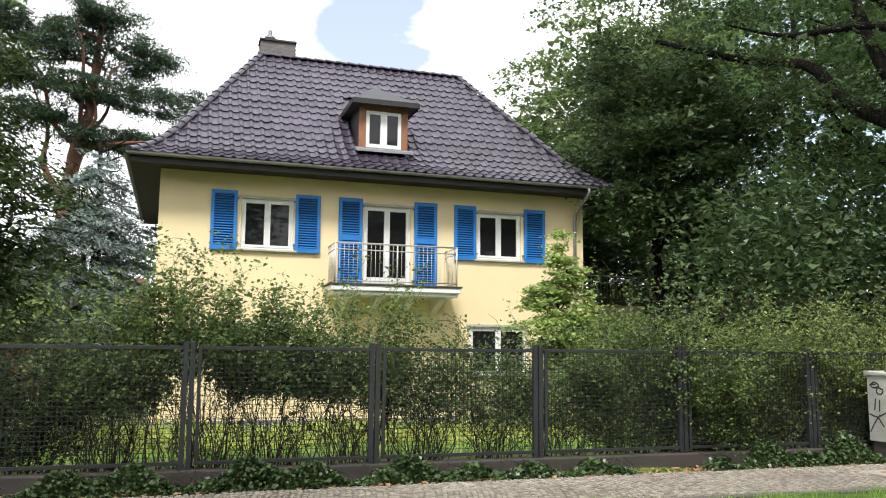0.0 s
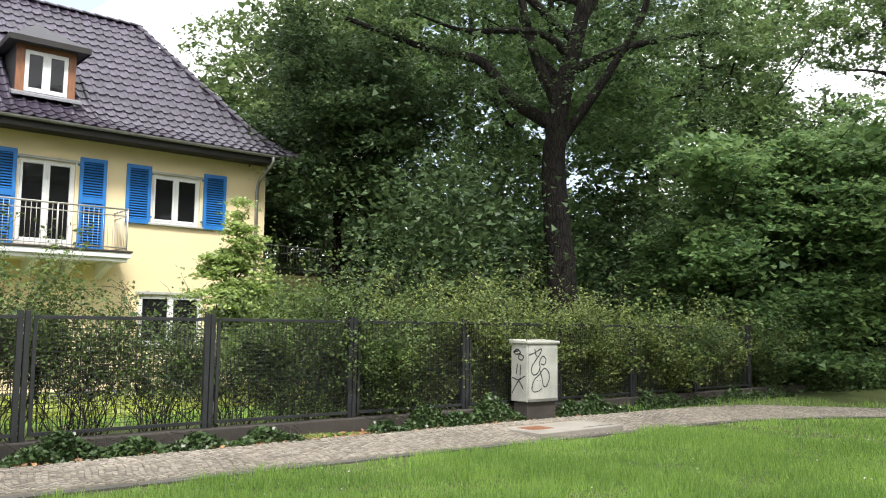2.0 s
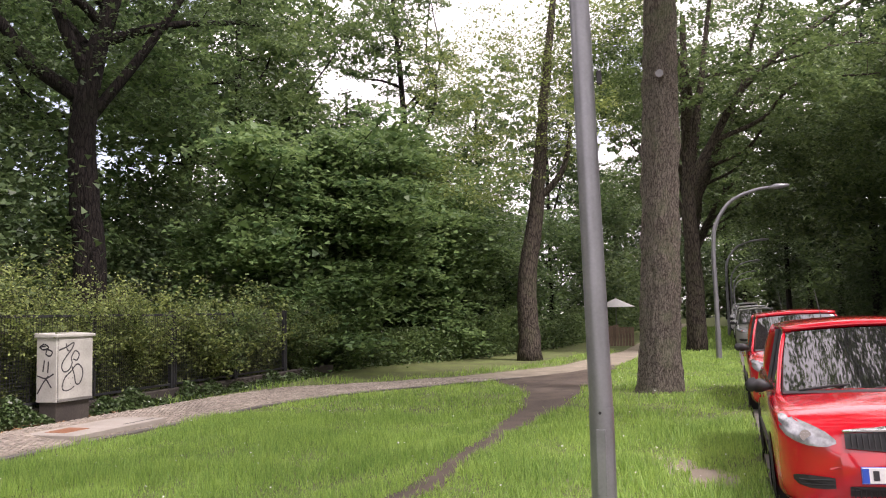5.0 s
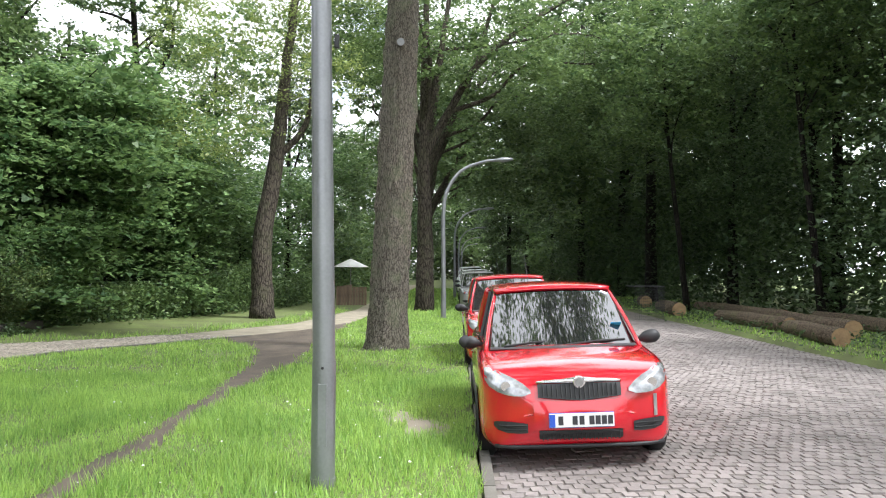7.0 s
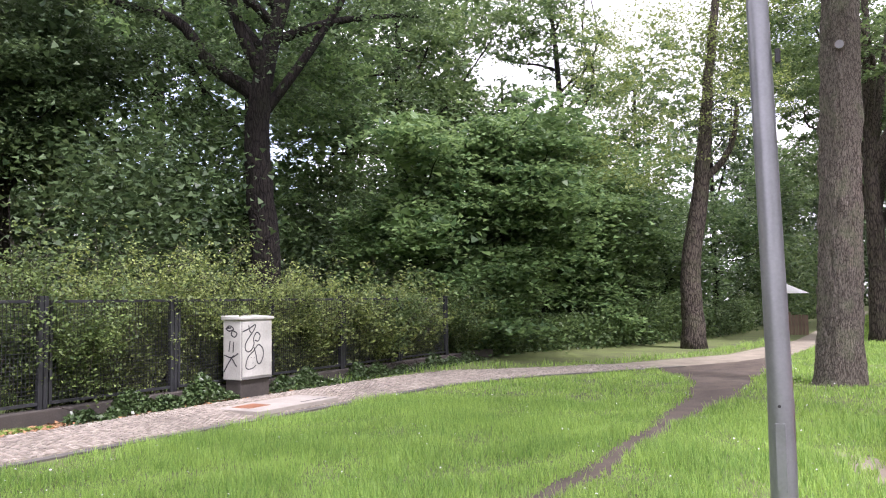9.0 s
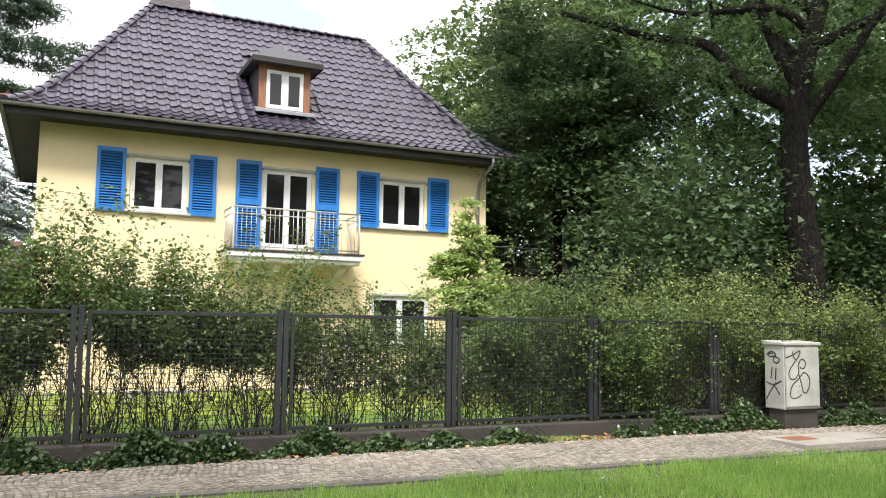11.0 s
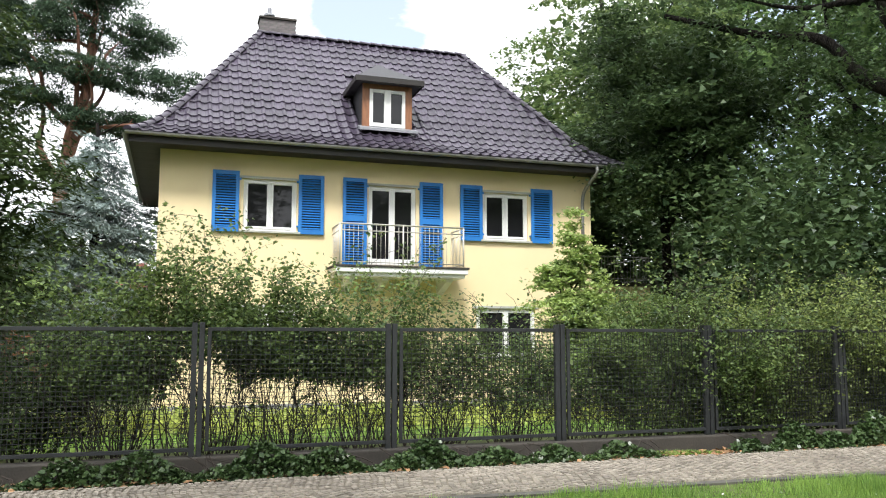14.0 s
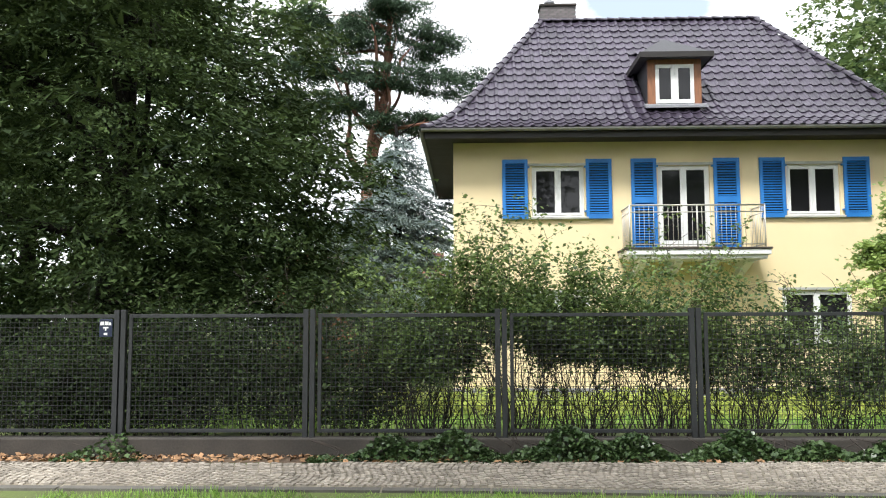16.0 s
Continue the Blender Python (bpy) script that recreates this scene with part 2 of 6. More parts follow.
M["mortar"] = mat("mortar", (0.14, 0.135, 0.13), None, 0.95, 5, 80, 0.3)
M["steel"] = mat("rail_steel", (0.62, 0.59, 0.53), (0.5, 0.47, 0.42), 0.4, 3, 50, 0.05, metal=0.25)
M["fence"] = mat("grey_fence_paint", (0.026, 0.028, 0.030), (0.014, 0.015, 0.016), 0.65, 4, 60, 0.15)
M["concrete"] = mat("old_concrete", (0.07, 0.06, 0.05), (0.03, 0.027, 0.023), 0.95, 1.8, 45, 0.6)
M["cabinet"] = mat("grey_cabinet", (0.50, 0.50, 0.455), (0.33, 0.325, 0.29), 0.6, 3, 40, 0.1)
M["ink"] = mat("black_spray_paint", (0.03, 0.03, 0.035), None, 0.5, 4, 30, 0.0)
M["pole"] = mat("grey_lamp_pole", (0.27, 0.275, 0.29), (0.20, 0.205, 0.215), 0.36, 2, 50, 0.06, metal=0.55)
M["bark_oak"] = bark_mat("oak_bark", (0.27, 0.245, 0.2), (0.09, 0.078, 0.064), 30, .24)
# near black: shade on trunks and limbs is put into this bark colour
M["bark_shaded"] = bark_mat("bark_with_shade", (0.024, 0.02, 0.0165), (0.006, 0.005, 0.0045), 12, .22)
M["bark_mid"] = bark_mat("brown_bark", (0.115, 0.098, 0.076), (0.028, 0.023, 0.019), 16, .22)
M["bark_pine"] = mat("red_pine_bark", (0.22, 0.10, 0.06), (0.10, 0.05, 0.033), 0.9, 4, 24, 0.8, stretch=(1, 1, 0.4), bump_dist=0.03)
M["bark_twig"] = mat("twig_bark", (0.045, 0.034, 0.025), (0.02, 0.015, 0.012), 0.9, 6, 40, 0.4)
M["leaf_maple"] = leaf_mat("maple_leaf", (0.19, 0.295, 0.105), (0.042, 0.094, 0.037), .42)
M["leaf_oak"] = leaf_mat("oak_leaf", (0.158, 0.235, 0.08), (0.032, 0.068, 0.027), .4)
M["leaf_linden"] = leaf_mat("linden_leaf", (0.185, 0.255, 0.088), (0.045, 0.088, 0.034), .4)
M["leaf_shrub"] = leaf_mat("shrub_leaf", (0.185, 0.26, 0.075), (0.032, 0.062, 0.022), .35, .5, .3)
M["leaf_light"] = leaf_mat("pale_leaf", (0.27, 0.34, 0.10), (0.12, 0.18, 0.05))
M["leaf_lime"] = leaf_mat("lime_green_leaf", (0.46, 0.52, 0.12), (0.2, 0.27, 0.06), .45)
# leaf colour darkened to stand in for the shade under big crowns
M["leaf_shaded"] = leaf_mat("leaf_colour_with_shade", (0.098, 0.152, 0.06), (0.022, 0.046, 0.019), .35)
M["leaf_hedge"] = leaf_mat("hedge_leaf", (0.27, 0.335, 0.10), (0.045, 0.08, 0.026), .38, .5, .3)
M["leaf_pear"] = leaf_mat("pear_leaf", (0.42, 0.52, 0.18), (0.15, 0.23, 0.07), .4)
M["leaf_ivy"] = leaf_mat("ivy_leaf", (0.09, 0.14, 0.05), (0.03, 0.06, 0.02), 0.15, 0.3)
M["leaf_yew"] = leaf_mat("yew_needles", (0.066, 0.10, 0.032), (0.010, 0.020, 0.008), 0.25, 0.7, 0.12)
M["leaf_pine"] = leaf_mat("pine_needles", (0.07, 0.115, 0.062), (0.02, 0.036, 0.02), 0.15, 0.6, 0.2)
M["leaf_spruce"] = leaf_mat("blue_spruce_needles", (0.30, 0.36, 0.34), (0.12, 0.165, 0.15), 0.12, 0.6)
M["grass"] = leaf_mat("grass_blade", (0.37, 0.54, 0.13), (0.12, 0.245, 0.05), 0.42, 0.5)
M["car_red"] = mat("red_car_paint", (0.48, 0.004, 0.014), (0.45, 0.004, 0.012), 0.15, 2, 30, 0.0, coat=1.0)
M["silver"] = mat("silver_car_paint", (0.42, 0.42, 0.40), (0.38, 0.38, 0.37), 0.3, 2, 30, 0.0, metal=0.4, coat=1.0)
M["black_plastic"] = mat("black_plastic", (0.022, 0.022, 0.024), (0.015, 0.015, 0.016), 0.55, 5, 90, 0.1)
M["rubber"] = mat("tyre_rubber", (0.02, 0.02, 0.02), (0.012, 0.012, 0.012), 0.85, 8, 60, 0.3)
M["chrome"] = mat("chrome", (0.75, 0.75, 0.76), (0.7, 0.7, 0.7), 0.12, 3, 30, 0.0, metal=1.0)
M["lamp_clear"] = mat("headlight", (0.42, 0.43, 0.44), (0.18, 0.185, 0.195), 0.1, 16, 60, 0.2, coat=1.0, metal=0.4)
M["slab"] = mat("pale_concrete_slab", (0.38, 0.35, 0.30), (0.27, 0.245, 0.21), 0.9, 2, 60, 0.4)
M["plate_white"] = mat("plate_white", (0.75, 0.75, 0.74), None, 0.5, 5, 40, 0.0)
M["plate_blue"] = mat("plate_blue", (0.02, 0.08, 0.45), None, 0.5, 5, 40, 0.0)
M["log_bark"] = bark_mat("felled_bark", (0.23, 0.18, 0.13), (0.07, 0.05, 0.036), 14, 1.0)
M["log_end"] = mat("cut_wood", (0.36, 0.24, 0.13), (0.22, 0.14, 0.075), 0.9, 5, 30, 0.3)
M["picket"] = mat("weathered_boards", (0.20, 0.14, 0.10), (0.11, 0.077, 0.055), 0.9, 3, 30, 0.4, stretch=(5, 5, 1), random_piece=0.2)


# ---- mesh tools ----
class Geo:
    """Collects vertices and faces for one mesh."""
    def __init__(self):
        self.v, self.f = [], []

    def add(self, vs, fs):
        k = len(self.v)
        self.v.extend(vs)
        self.f.extend([tuple(i + k for i in q) for q in fs])
        return self

    def box(self, x0, x1, y0, y1, z0, z1, m=None):
        vs = [Vector((x, y, z)) for z in (z0, z1) for y in (y0, y1) for x in (x0, x1)]
        if m is not None:
            vs = [m @ q for q in vs]
        return self.add([tuple(q) for q in vs], [(0, 2, 3, 1), (4, 5, 7, 6), (0, 1, 5, 4), (1, 3, 7, 5), (3, 2, 6, 7), (2, 0, 4, 6)])

    def tube(self, pts, radii, n=8, caps=True):
        pts = [Vector(p) for p in pts]
        rings, up = [], Vector((0.13, 0.97, 0.2))
        for i, p in enumerate(pts):
            d = (pts[min(i + 1, len(pts) - 1)] - pts[max(i - 1, 0)]).normalized()
            a = d.cross(up)
            if a.length < 0.05:
                a = d.cross(Vector((1, 0, 0)))
            a.normalize()
            b = d.cross(a)
            r = radii[i] if hasattr(radii, "__len__") else radii
            rings.append([tuple(p + (a * math.cos(2 * math.pi * k / n) + b * math.sin(2 * math.pi * k / n)) * r) for k in range(n)])
        vs = [q for ring in rings for q in ring]
        fs = [(i * n + k, i * n + (k + 1) % n, (i + 1) * n + (k + 1) % n, (i + 1) * n + k) for i in range(len(pts) - 1) for k in range(n)]
        if caps:
            fs += [tuple(reversed(range(n))), tuple(range((len(pts) - 1) * n, len(pts) * n))]
        return self.add(vs, fs)

    def mesh(self, name, smooth=False):
        me = bpy.data.meshes.new(name)
        me.from_pydata(self.v, [], self.f)
        if smooth:
            me.polygons.foreach_set("use_smooth", [True] * len(me.polygons))
        me.update()
        return me


def link(name, me, material, parent=None, label="", bevel=0.0):
    ob = new(name, me)
    if material is not None and not me.materials:
        me.materials.append(material)
    if parent is not None:
        ob.parent = parent
    if bevel:
        b = ob.modifiers.new("bevel", "BEVEL")
        b.width, b.segments, b.limit_method = bevel, 2, "ANGLE"
    if label:
        ob["label"] = label
    return ob


def part(name, geo, material, parent, label="", bevel=0.0, smooth=False):
    return link(name, geo.mesh(name, smooth), material, parent, label, bevel)


def thing(name, at, label, category, group="", kind="", rz=0):
    ob = new(name)
    ob.matrix_world = pose(*at, 0, 0, rz)
    return tagged(ob, label, category, group, kind)


def quads(name, verts, corners=4):
    """A mesh of loose faces, three or four rows of verts each."""
    n = len(verts)
    me = bpy.data.meshes.new(name)
    me.vertices.add(n)
    me.vertices.foreach_set("co", np.ascontiguousarray(verts, np.float32).ravel())
    me.loops.add(n)
    me.loops.foreach_set("vertex_index", np.arange(n, dtype=np.int32))
    me.polygons.add(n // corners)
    me.polygons.foreach_set("loop_start", np.arange(0, n, corners, dtype=np.int32))
    me.update(calc_edges=True)
    me.validate()
    return me


def unit(a):
    return a / np.maximum(np.linalg.norm(a, axis=1, keepdims=True), 1e-6)


def leaf_turns(rng, c, length, width, flat, droop, axis):
    """Stalk direction, side direction, face normal, length and width of the leaves at the places c."""
    n = len(c)
    nor = rng.normal(size=(n, 3))
    nor[:, 2] = np.abs(nor[:, 2]) + flat * 2.2
    nor = unit(nor)
    a = rng.normal(size=(n, 3)) if axis is None else axis + rng.normal(size=(n, 3)) * 0.35
    a = unit(a - nor * np.sum(a * nor, 1, keepdims=True))
    a[:, 2] -= droop
    a = unit(a)
    b = unit(np.cross(nor, a))
    size = rng.uniform(0.6, 1.3, (n, 1))
    return a, b, nor, length * size, width * size


def leaf_quads(rng, c, length, width, flat=0.6, droop=0.0, axis=None):
    """Leaves at the places c: kite-shaped, at their own turn; flat: 0 any way, 1 lying level."""
    a, b, nor, l, w = leaf_turns(rng, c, length, width, flat, droop, axis)
    v = np.empty((len(c), 4, 3))
    v[:, 0] = c - a * l * 0.5
    v[:, 1] = c + b * w * 0.5 - a * l * 0.06 + nor * w * 0.12
    v[:, 2] = c + a * l * 0.5
    v[:, 3] = c - b * w * 0.5 - a * l * 0.06 + nor * w * 0.12
    return v.reshape(-1, 3)


def leaf_tris(rng, c, length, width, flat=0.6, droop=0.0, axis=None):
    """Small far leaves: three corners each."""
    a, b, nor, l, w = leaf_turns(rng, c, length, width, flat, droop, axis)
    v = np.empty((len(c), 3, 3))
    v[:, 0] = c - a * l * 0.5
    v[:, 1] = c + b * w * 0.5 + a * l * 0.3
    v[:, 2] = c - b * w * 0.5 + a * l * 0.4
    return v.reshape(-1, 3)


def smooth_line(pts, k=4):
    """A rounder line through the points (Catmull-Rom)."""
    p = [Vector(q) for q in pts]
    p = [p[0] * 2 - p[1]] + p + [p[-1] * 2 - p[-2]]
    out = []
    for i in range(1, len(p) - 2):
        for s in range(k):
            t = s / k
            out.append(0.5 * (2 * p[i] + (p[i + 1] - p[i - 1]) * t + (2 * p[i - 1] - 5 * p[i] + 4 * p[i + 1] - p[i + 2]) * t * t + (3 * p[i] - p[i - 1] - 3 * p[i + 1] + p[i + 2]) * t ** 3))
    return out + [p[-2]]


def ground_z(y):
    """Height of the ground: the verge, a slight rise to the fence, the garden falling away behind it."""
    if y < 7.4:
        return 0.0
    u, v = min((y - 7.4) / 1.9, 1), max(0, min((y - 11) / 9, 1))
    return 0.12 * u * u * (3 - 2 * u) - 0.58 * v * v * (3 - 2 * v)


def broad_tree(name, at, label, trunk, r0, blobs, leaf, bark, seed, clusters=260, per=70, size=(0.16, 0.12), spread=0.55, limbs=9, fork=0.4, extra=(), flat=0.6, group="", hollow=0.35, roots=1.25, vsp=0.3, tight=0.62, fine=0.62, core=0.17, rays=0.0):
    """A broad-leaved tree. trunk: line of places from the base; blobs: (x, y, z, rx, ry, rz) of the crown's masses, from the base.
    fine: size of the outer leaves against the given size; core: share of coarser leaves deep in the crown; rays: leaves along sprays that point outward."""
    rng = np.random.default_rng(seed)
    t = thing(name, (at[0], at[1], ground_z(at[1])), label, "tree", group)
    line = smooth_line(trunk, 6)
    n = len(line)
    radii = [r0 * (1 - 0.72 * (i / (n - 1)) ** 1.2) * (1 + (roots - 1) * math.exp(-i * 1.1)) for i in range(n)]
    wob = [p + Vector((rng.normal(), rng.normal(), 0)) * r0 * 0.05 for p in line]
    part("trunk", Geo().tube(wob, radii, 14), M[bark], t, smooth=True)
    vol = np.array([b[3] * b[4] * b[5] for b in blobs]) ** 0.75
    pick = rng.choice(len(blobs), clusters, p=vol / vol.sum())
    d = unit(rng.normal(size=(clusters, 3)))
    rad = rng.uniform(hollow, 1, (clusters, 1)) ** 0.6
    bl = np.array(blobs, float)
    lump = 1 + 0.22 * np.sin(d[:, :1] * 5 + pick[:, None]) * np.cos(d[:, 1:2] * 4 + seed)
    cen = bl[pick, :3] + d * rad * bl[pick, 3:] * lump
    # limbs towards clusters spread over the crown
    tops = []
    for k in range(limbs):
        i = int(n * (fork + (0.97 - fork) * (k + 0.5) / limbs))
        a = line[min(i, n - 1)]
        want = cen[rng.integers(clusters)]
        for _ in range(6):
            c2 = cen[rng.integers(clusters)]
            if abs(math.atan2(c2[1] - a.y, c2[0] - a.x) - (k * 2.4 % (2 * math.pi) - math.pi)) < 0.6 and c2[2] > a.z:
                want = c2
                break
        e = Vector(want)
        if e.z < a.z:
            e.z = a.z + 0.5
        span = (e - a).length
        q1 = a.lerp(e, 0.3) + Vector((rng.normal() * 0.07 * span, rng.normal() * 0.07 * span, rng.uniform(-.04, .1) * span))
        q2 = a.lerp(e, 0.65) + Vector((rng.normal() * 0.09 * span, rng.normal() * 0.09 * span, rng.uniform(-.05, .13) * span))
        ln = smooth_line([a, q1, q2, e], 4)
        rr = radii[min(i, n - 1)] * 0.62
        part("limb", Geo().tube(ln, [rr * (1 - 0.85 * j / (len(ln) - 1)) for j in range(len(ln))], 7, False), M[bark], t, smooth=True)
        tops += [(p, rr * (1 - 0.85 * j / (len(ln) - 1))) for j, p in enumerate(ln) if j > 2]
    for ln0, ra, rb in extra:
        ln = smooth_line(ln0, 6)
        part("limb", Geo().tube(ln, [ra + (rb - ra) * j / (len(ln) - 1) for j in range(len(ln))], 9, False), M[bark], t, smooth=True)
        tops += [(p, rb) for j, p in enumerate(ln) if j > 6]
    twigs = Geo()
    if tops:
        tp = np.array([p for p, _ in tops])
        for c in cen[:: max(1, clusters // 130)]:
            j = int(np.argmin(np.sum((tp - c) ** 2, 1)))
            p, rr = tops[j]
            e = Vector(c)
            if (e - p).length > 1.3:
                continue
            m1 = p.lerp(e, 0.5) + Vector((0, 0, 0.08 * (e - p).length))
            w = min(rr * 0.5, 0.022)
            twigs.tube([p, m1, e], [w, w * 0.6, w * 0.25], 4, False)
    if twigs.v:
        tagged(part("twig", twigs, M[bark], t), kind="stuff")
    more = 2 * per
    k = rng.integers(more // 2, more + more // 2, clusters)
    c = np.repeat(cen, k, axis=0)
    spr = np.repeat(rng.uniform(.6, 1.25, clusters), k)[:, None] * tight
    off = rng.normal(size=c.shape) * np.array([spread, spread, spread * vsp]) * spr
    out = c[:, :2] - np.mean(bl[:, :2], axis=0)
    axis = None
    if rays:      # flat sprays that reach outward and dip at the tip
        ang = np.repeat(rng.normal(size=clusters) * .6, k) + np.arctan2(out[:, 1], out[:, 0])
        axis = np.column_stack([np.cos(ang), np.sin(ang), np.full(len(c), -.15)])
        off = off * .45 + axis * (rng.normal(size=(len(c), 1)) * spread * rays)
    off[:, 2] -= .3 * np.sum(off[:, :2] * out, axis=1) / (np.linalg.norm(out, axis=1) + .5)      # sprays hang outward
    me = quads("crown", leaf_tris(rng, c + off, size[0] * fine, size[1] * fine * 1.15, flat, 0.25, axis), 3)
    link("crown", me, M[leaf], t)
    n_core = int(clusters * per * core)
    if n_core:
        pick = rng.choice(len(blobs), n_core, p=vol / vol.sum())
        q = bl[pick, :3] + unit(rng.normal(size=(n_core, 3))) * (rng.uniform(0, .72, (n_core, 1)) ** .5) * bl[pick, 3:]
        link("inner_foliage", quads("inner_foliage", leaf_tris(rng, q, size[0] * 1.35, size[1] * 1.35, .3, .2), 3), M[leaf], t)
    return t


# ---- ground ----
def edge(pts, x):
    for (xa, ya), (xb, yb) in zip(pts, pts[1:]):
        if xa <= x <= xb:
            return ya + (yb - ya) * (x - xa) / (xb - xa)
    return pts[0][1] if x < pts[0][0] else pts[-1][1]


ROAD_W = 7.3


def kerb_y(x):
    return 0.06 - 0.028 * x


def road_z(d):
    """Height of the cambered road at d metres from the kerb."""
    return -0.1 + 0.13 * (1 - ((d - ROAD_W / 2) / (ROAD_W / 2)) ** 2)
PATH_NEAR = [(-30, 8.15), (-4, 8.13), (0, 8.08), (3, 7.97), (6, 7.93), (10, 7.8), (13.4, 7.65), (15.5, 7.0), (17.2, 5.8), (19, 4.6), (21, 3.5), (24, 2.7), (32, 2.2), (90, 1.9)]
PATH_FAR = [(-30, 9.08), (-4.5, 9.08), (0, 9.12), (4.6, 9.2), (8, 9.2), (10, 9.12), (13.2, 9.02), (15.5, 8.7), (17.2, 7.95), (19.5, 6.3), (23.6, 4.3), (32, 3.3), (90, 3.1)]
TRAIL_NEAR = [(3.0, 2.75), (6.7, 2.70), (9, 2.72), (11.3, 2.76), (12.8, 2.55), (15, 2.6), (18.5, 2.7), (24, 2.6)]
TRAIL_FAR = [(3.0, 2.95), (6.7, 2.97), (8.2, 3.0), (10.3, 3.07), (13.1, 3.25), (15, 3.5), (16.5, 4.0), (18.5, 5.2), (24, 3.6)]

ys = [-400, -60, -20, -9, -7.7, -7.36, -7.3, -0.02, 0.02, 0.2, 1, 2, 4, 6, 7.4, 7.8, 8.2, 8.6, 9, 9.3, 10, 11, 12, 13, 14, 15, 16, 17, 18, 19, 20, 40, 80, 400]
xs = [-400, -80, -30, -10, 0, 6, 12, 18, 24, 32, 45, 70, 120, 500]
geo = Geo()
for y in ys:
    z = -0.15 if -7.35 < y < 0 else ground_z(y)
    geo.v.extend([(x, y + kerb_y(x) * max(0, min(1, (6 - y) / 5)) if y < 6 else y, z) for x in xs])
for j in range(len(ys) - 1):
    for i in range(len(xs) - 1):
        a = j * len(xs) + i
        geo.f.append((a, a + 1, a + 1 + len(xs), a + len(xs)))
ground = tagged(link("ground", geo.mesh("ground", True), M["ground"]), "grassy soil ground of the verge and gardens", "ground", kind="structure")


def ribbon(name, near, far, x0, x1, step, lift, material, label, rough_edge=0.0):
    rng = np.random.default_rng(5)
    geo = Geo()
    n = int((x1 - x0) / step)
    for i in range(n + 1):
        x = x0 + i * step
        a, b = edge(near, x) - abs(rng.normal()) * rough_edge, edge(far, x) + abs(rng.normal()) * rough_edge
        for k in range(7):
            y = a + (b - a) * k / 6
            geo.v.append((x, y, ground_z(y) + (lift if 0 < k < 6 else lift * 0.3)))
    for i in range(n):
        for k in range(6):
            a = i * 7 + k
            geo.f.append((a, a + 7, a + 8, a + 1))
    return tagged(link(name, geo.mesh(name, True), material), label, name, kind="structure")


pavement = ribbon("pavement", PATH_NEAR, PATH_FAR, -30, 90, 0.25, 0.012, M["path_bed"], "narrow pavement of small pale mosaic stones set in sand")
trail = ribbon("trail", TRAIL_NEAR, TRAIL_FAR, 3.0, 24, 0.2, 0.008, M["dirt"], "trodden bare earth trail through the grass", 0.03)
geo = Geo()
for k in range(16):
    d = ROAD_W * k / 15
    geo.v += [(x, kerb_y(x) - d, road_z(d) - .02) for x in (-60, 0, 20, 40, 80, 200)]
for k in range(15):
    for i in range(5):
        a = k * 6 + i
        geo.f.append((a, a + 6, a + 7, a + 1))
road = tagged(link("road", geo.mesh("road", True), M["road_bed"]), "cobbled road of worn grey and brownish setts", "road", kind="structure")

# ---- house ----
HX0, HX1, HY0, HY1, HZ = -0.55, 11.58, 22.0, 31.1, 6.45
EX0, EX1, EY0, EY1, EZ = -1.3, 12.35, 21.2, 31.9, 6.52
RX0, RX1, RY, RZ = 2.25, 9.15, 26.55, 11.28
house = thing("house", (5.5, 22, 0.1), "yellow rendered villa with plum tiled hipped roof and blue shutters", "house")
H0 = Matrix.Translation((-5.5, -22, -0.1))


def hpart(name, geo, material, parent=None, label="", bevel=0.0, smooth=False):
    geo.v = [(x - 5.5, y - 22, z - 0.1) for x, y, z in geo.v]
    return part(name, geo, material, parent or house, label, bevel, smooth)


OPEN = [  # x0, x1, z0, z1 of the openings in the front wall
    (1.52, 2.90, 4.30, 5.66), (4.83, 6.18, 3.45, 5.66), (8.17, 9.55, 4.30, 5.66),
    (1.33, 3.00, 0.98, 2.32), (7.95, 9.75, 0.98, 2.36)]
geo = Geo()
gx = sorted({HX0, HX1, *[o[0] for o in OPEN], *[o[1] for o in OPEN]})
gz = sorted({-.15, HZ, *[o[2] for o in OPEN], *[o[3] for o in OPEN]})
for xa, xb in zip(gx, gx[1:]):
    for za, zb in zip(gz, gz[1:]):
        xm, zm = (xa + xb) / 2, (za + zb) / 2
        if not any(o[0] < xm < o[1] and o[2] < zm < o[3] for o in OPEN):
            geo.add([(xa, HY0, za), (xb, HY0, za), (xb, HY0, zb), (xa, HY0, zb)], [(0, 1, 2, 3)])
for x0, x1, z0, z1 in OPEN:      # reveals
    d = HY0 + 0.34
    geo.add([(x0, HY0, z0), (x1, HY0, z0), (x1, HY0, z1), (x0, HY0, z1), (x0, d, z0), (x1, d, z0), (x1, d, z1), (x0, d, z1)],
            [(0, 4, 5, 1), (1, 5, 6, 2), (2, 6, 7, 3), (3, 7, 4, 0)])
geo.add([(HX0, HY0, -.15), (HX0, HY1, -.15), (HX0, HY1, HZ), (HX0, HY0, HZ), (HX1, HY0, -.15), (HX1, HY1, -.15), (HX1, HY1, HZ), (HX1, HY0, HZ)],
        [(1, 0, 3, 2), (4, 5, 6, 7), (5, 1, 2, 6)])
wall_ob = hpart("wall", geo, M["render_yellow"])
bm = bmesh.new()
bm.from_mesh(wall_ob.data)
bmesh.ops.remove_doubles(bm, verts=bm.verts, dist=.001)
bm.to_mesh(wall_ob.data)
bm.free()
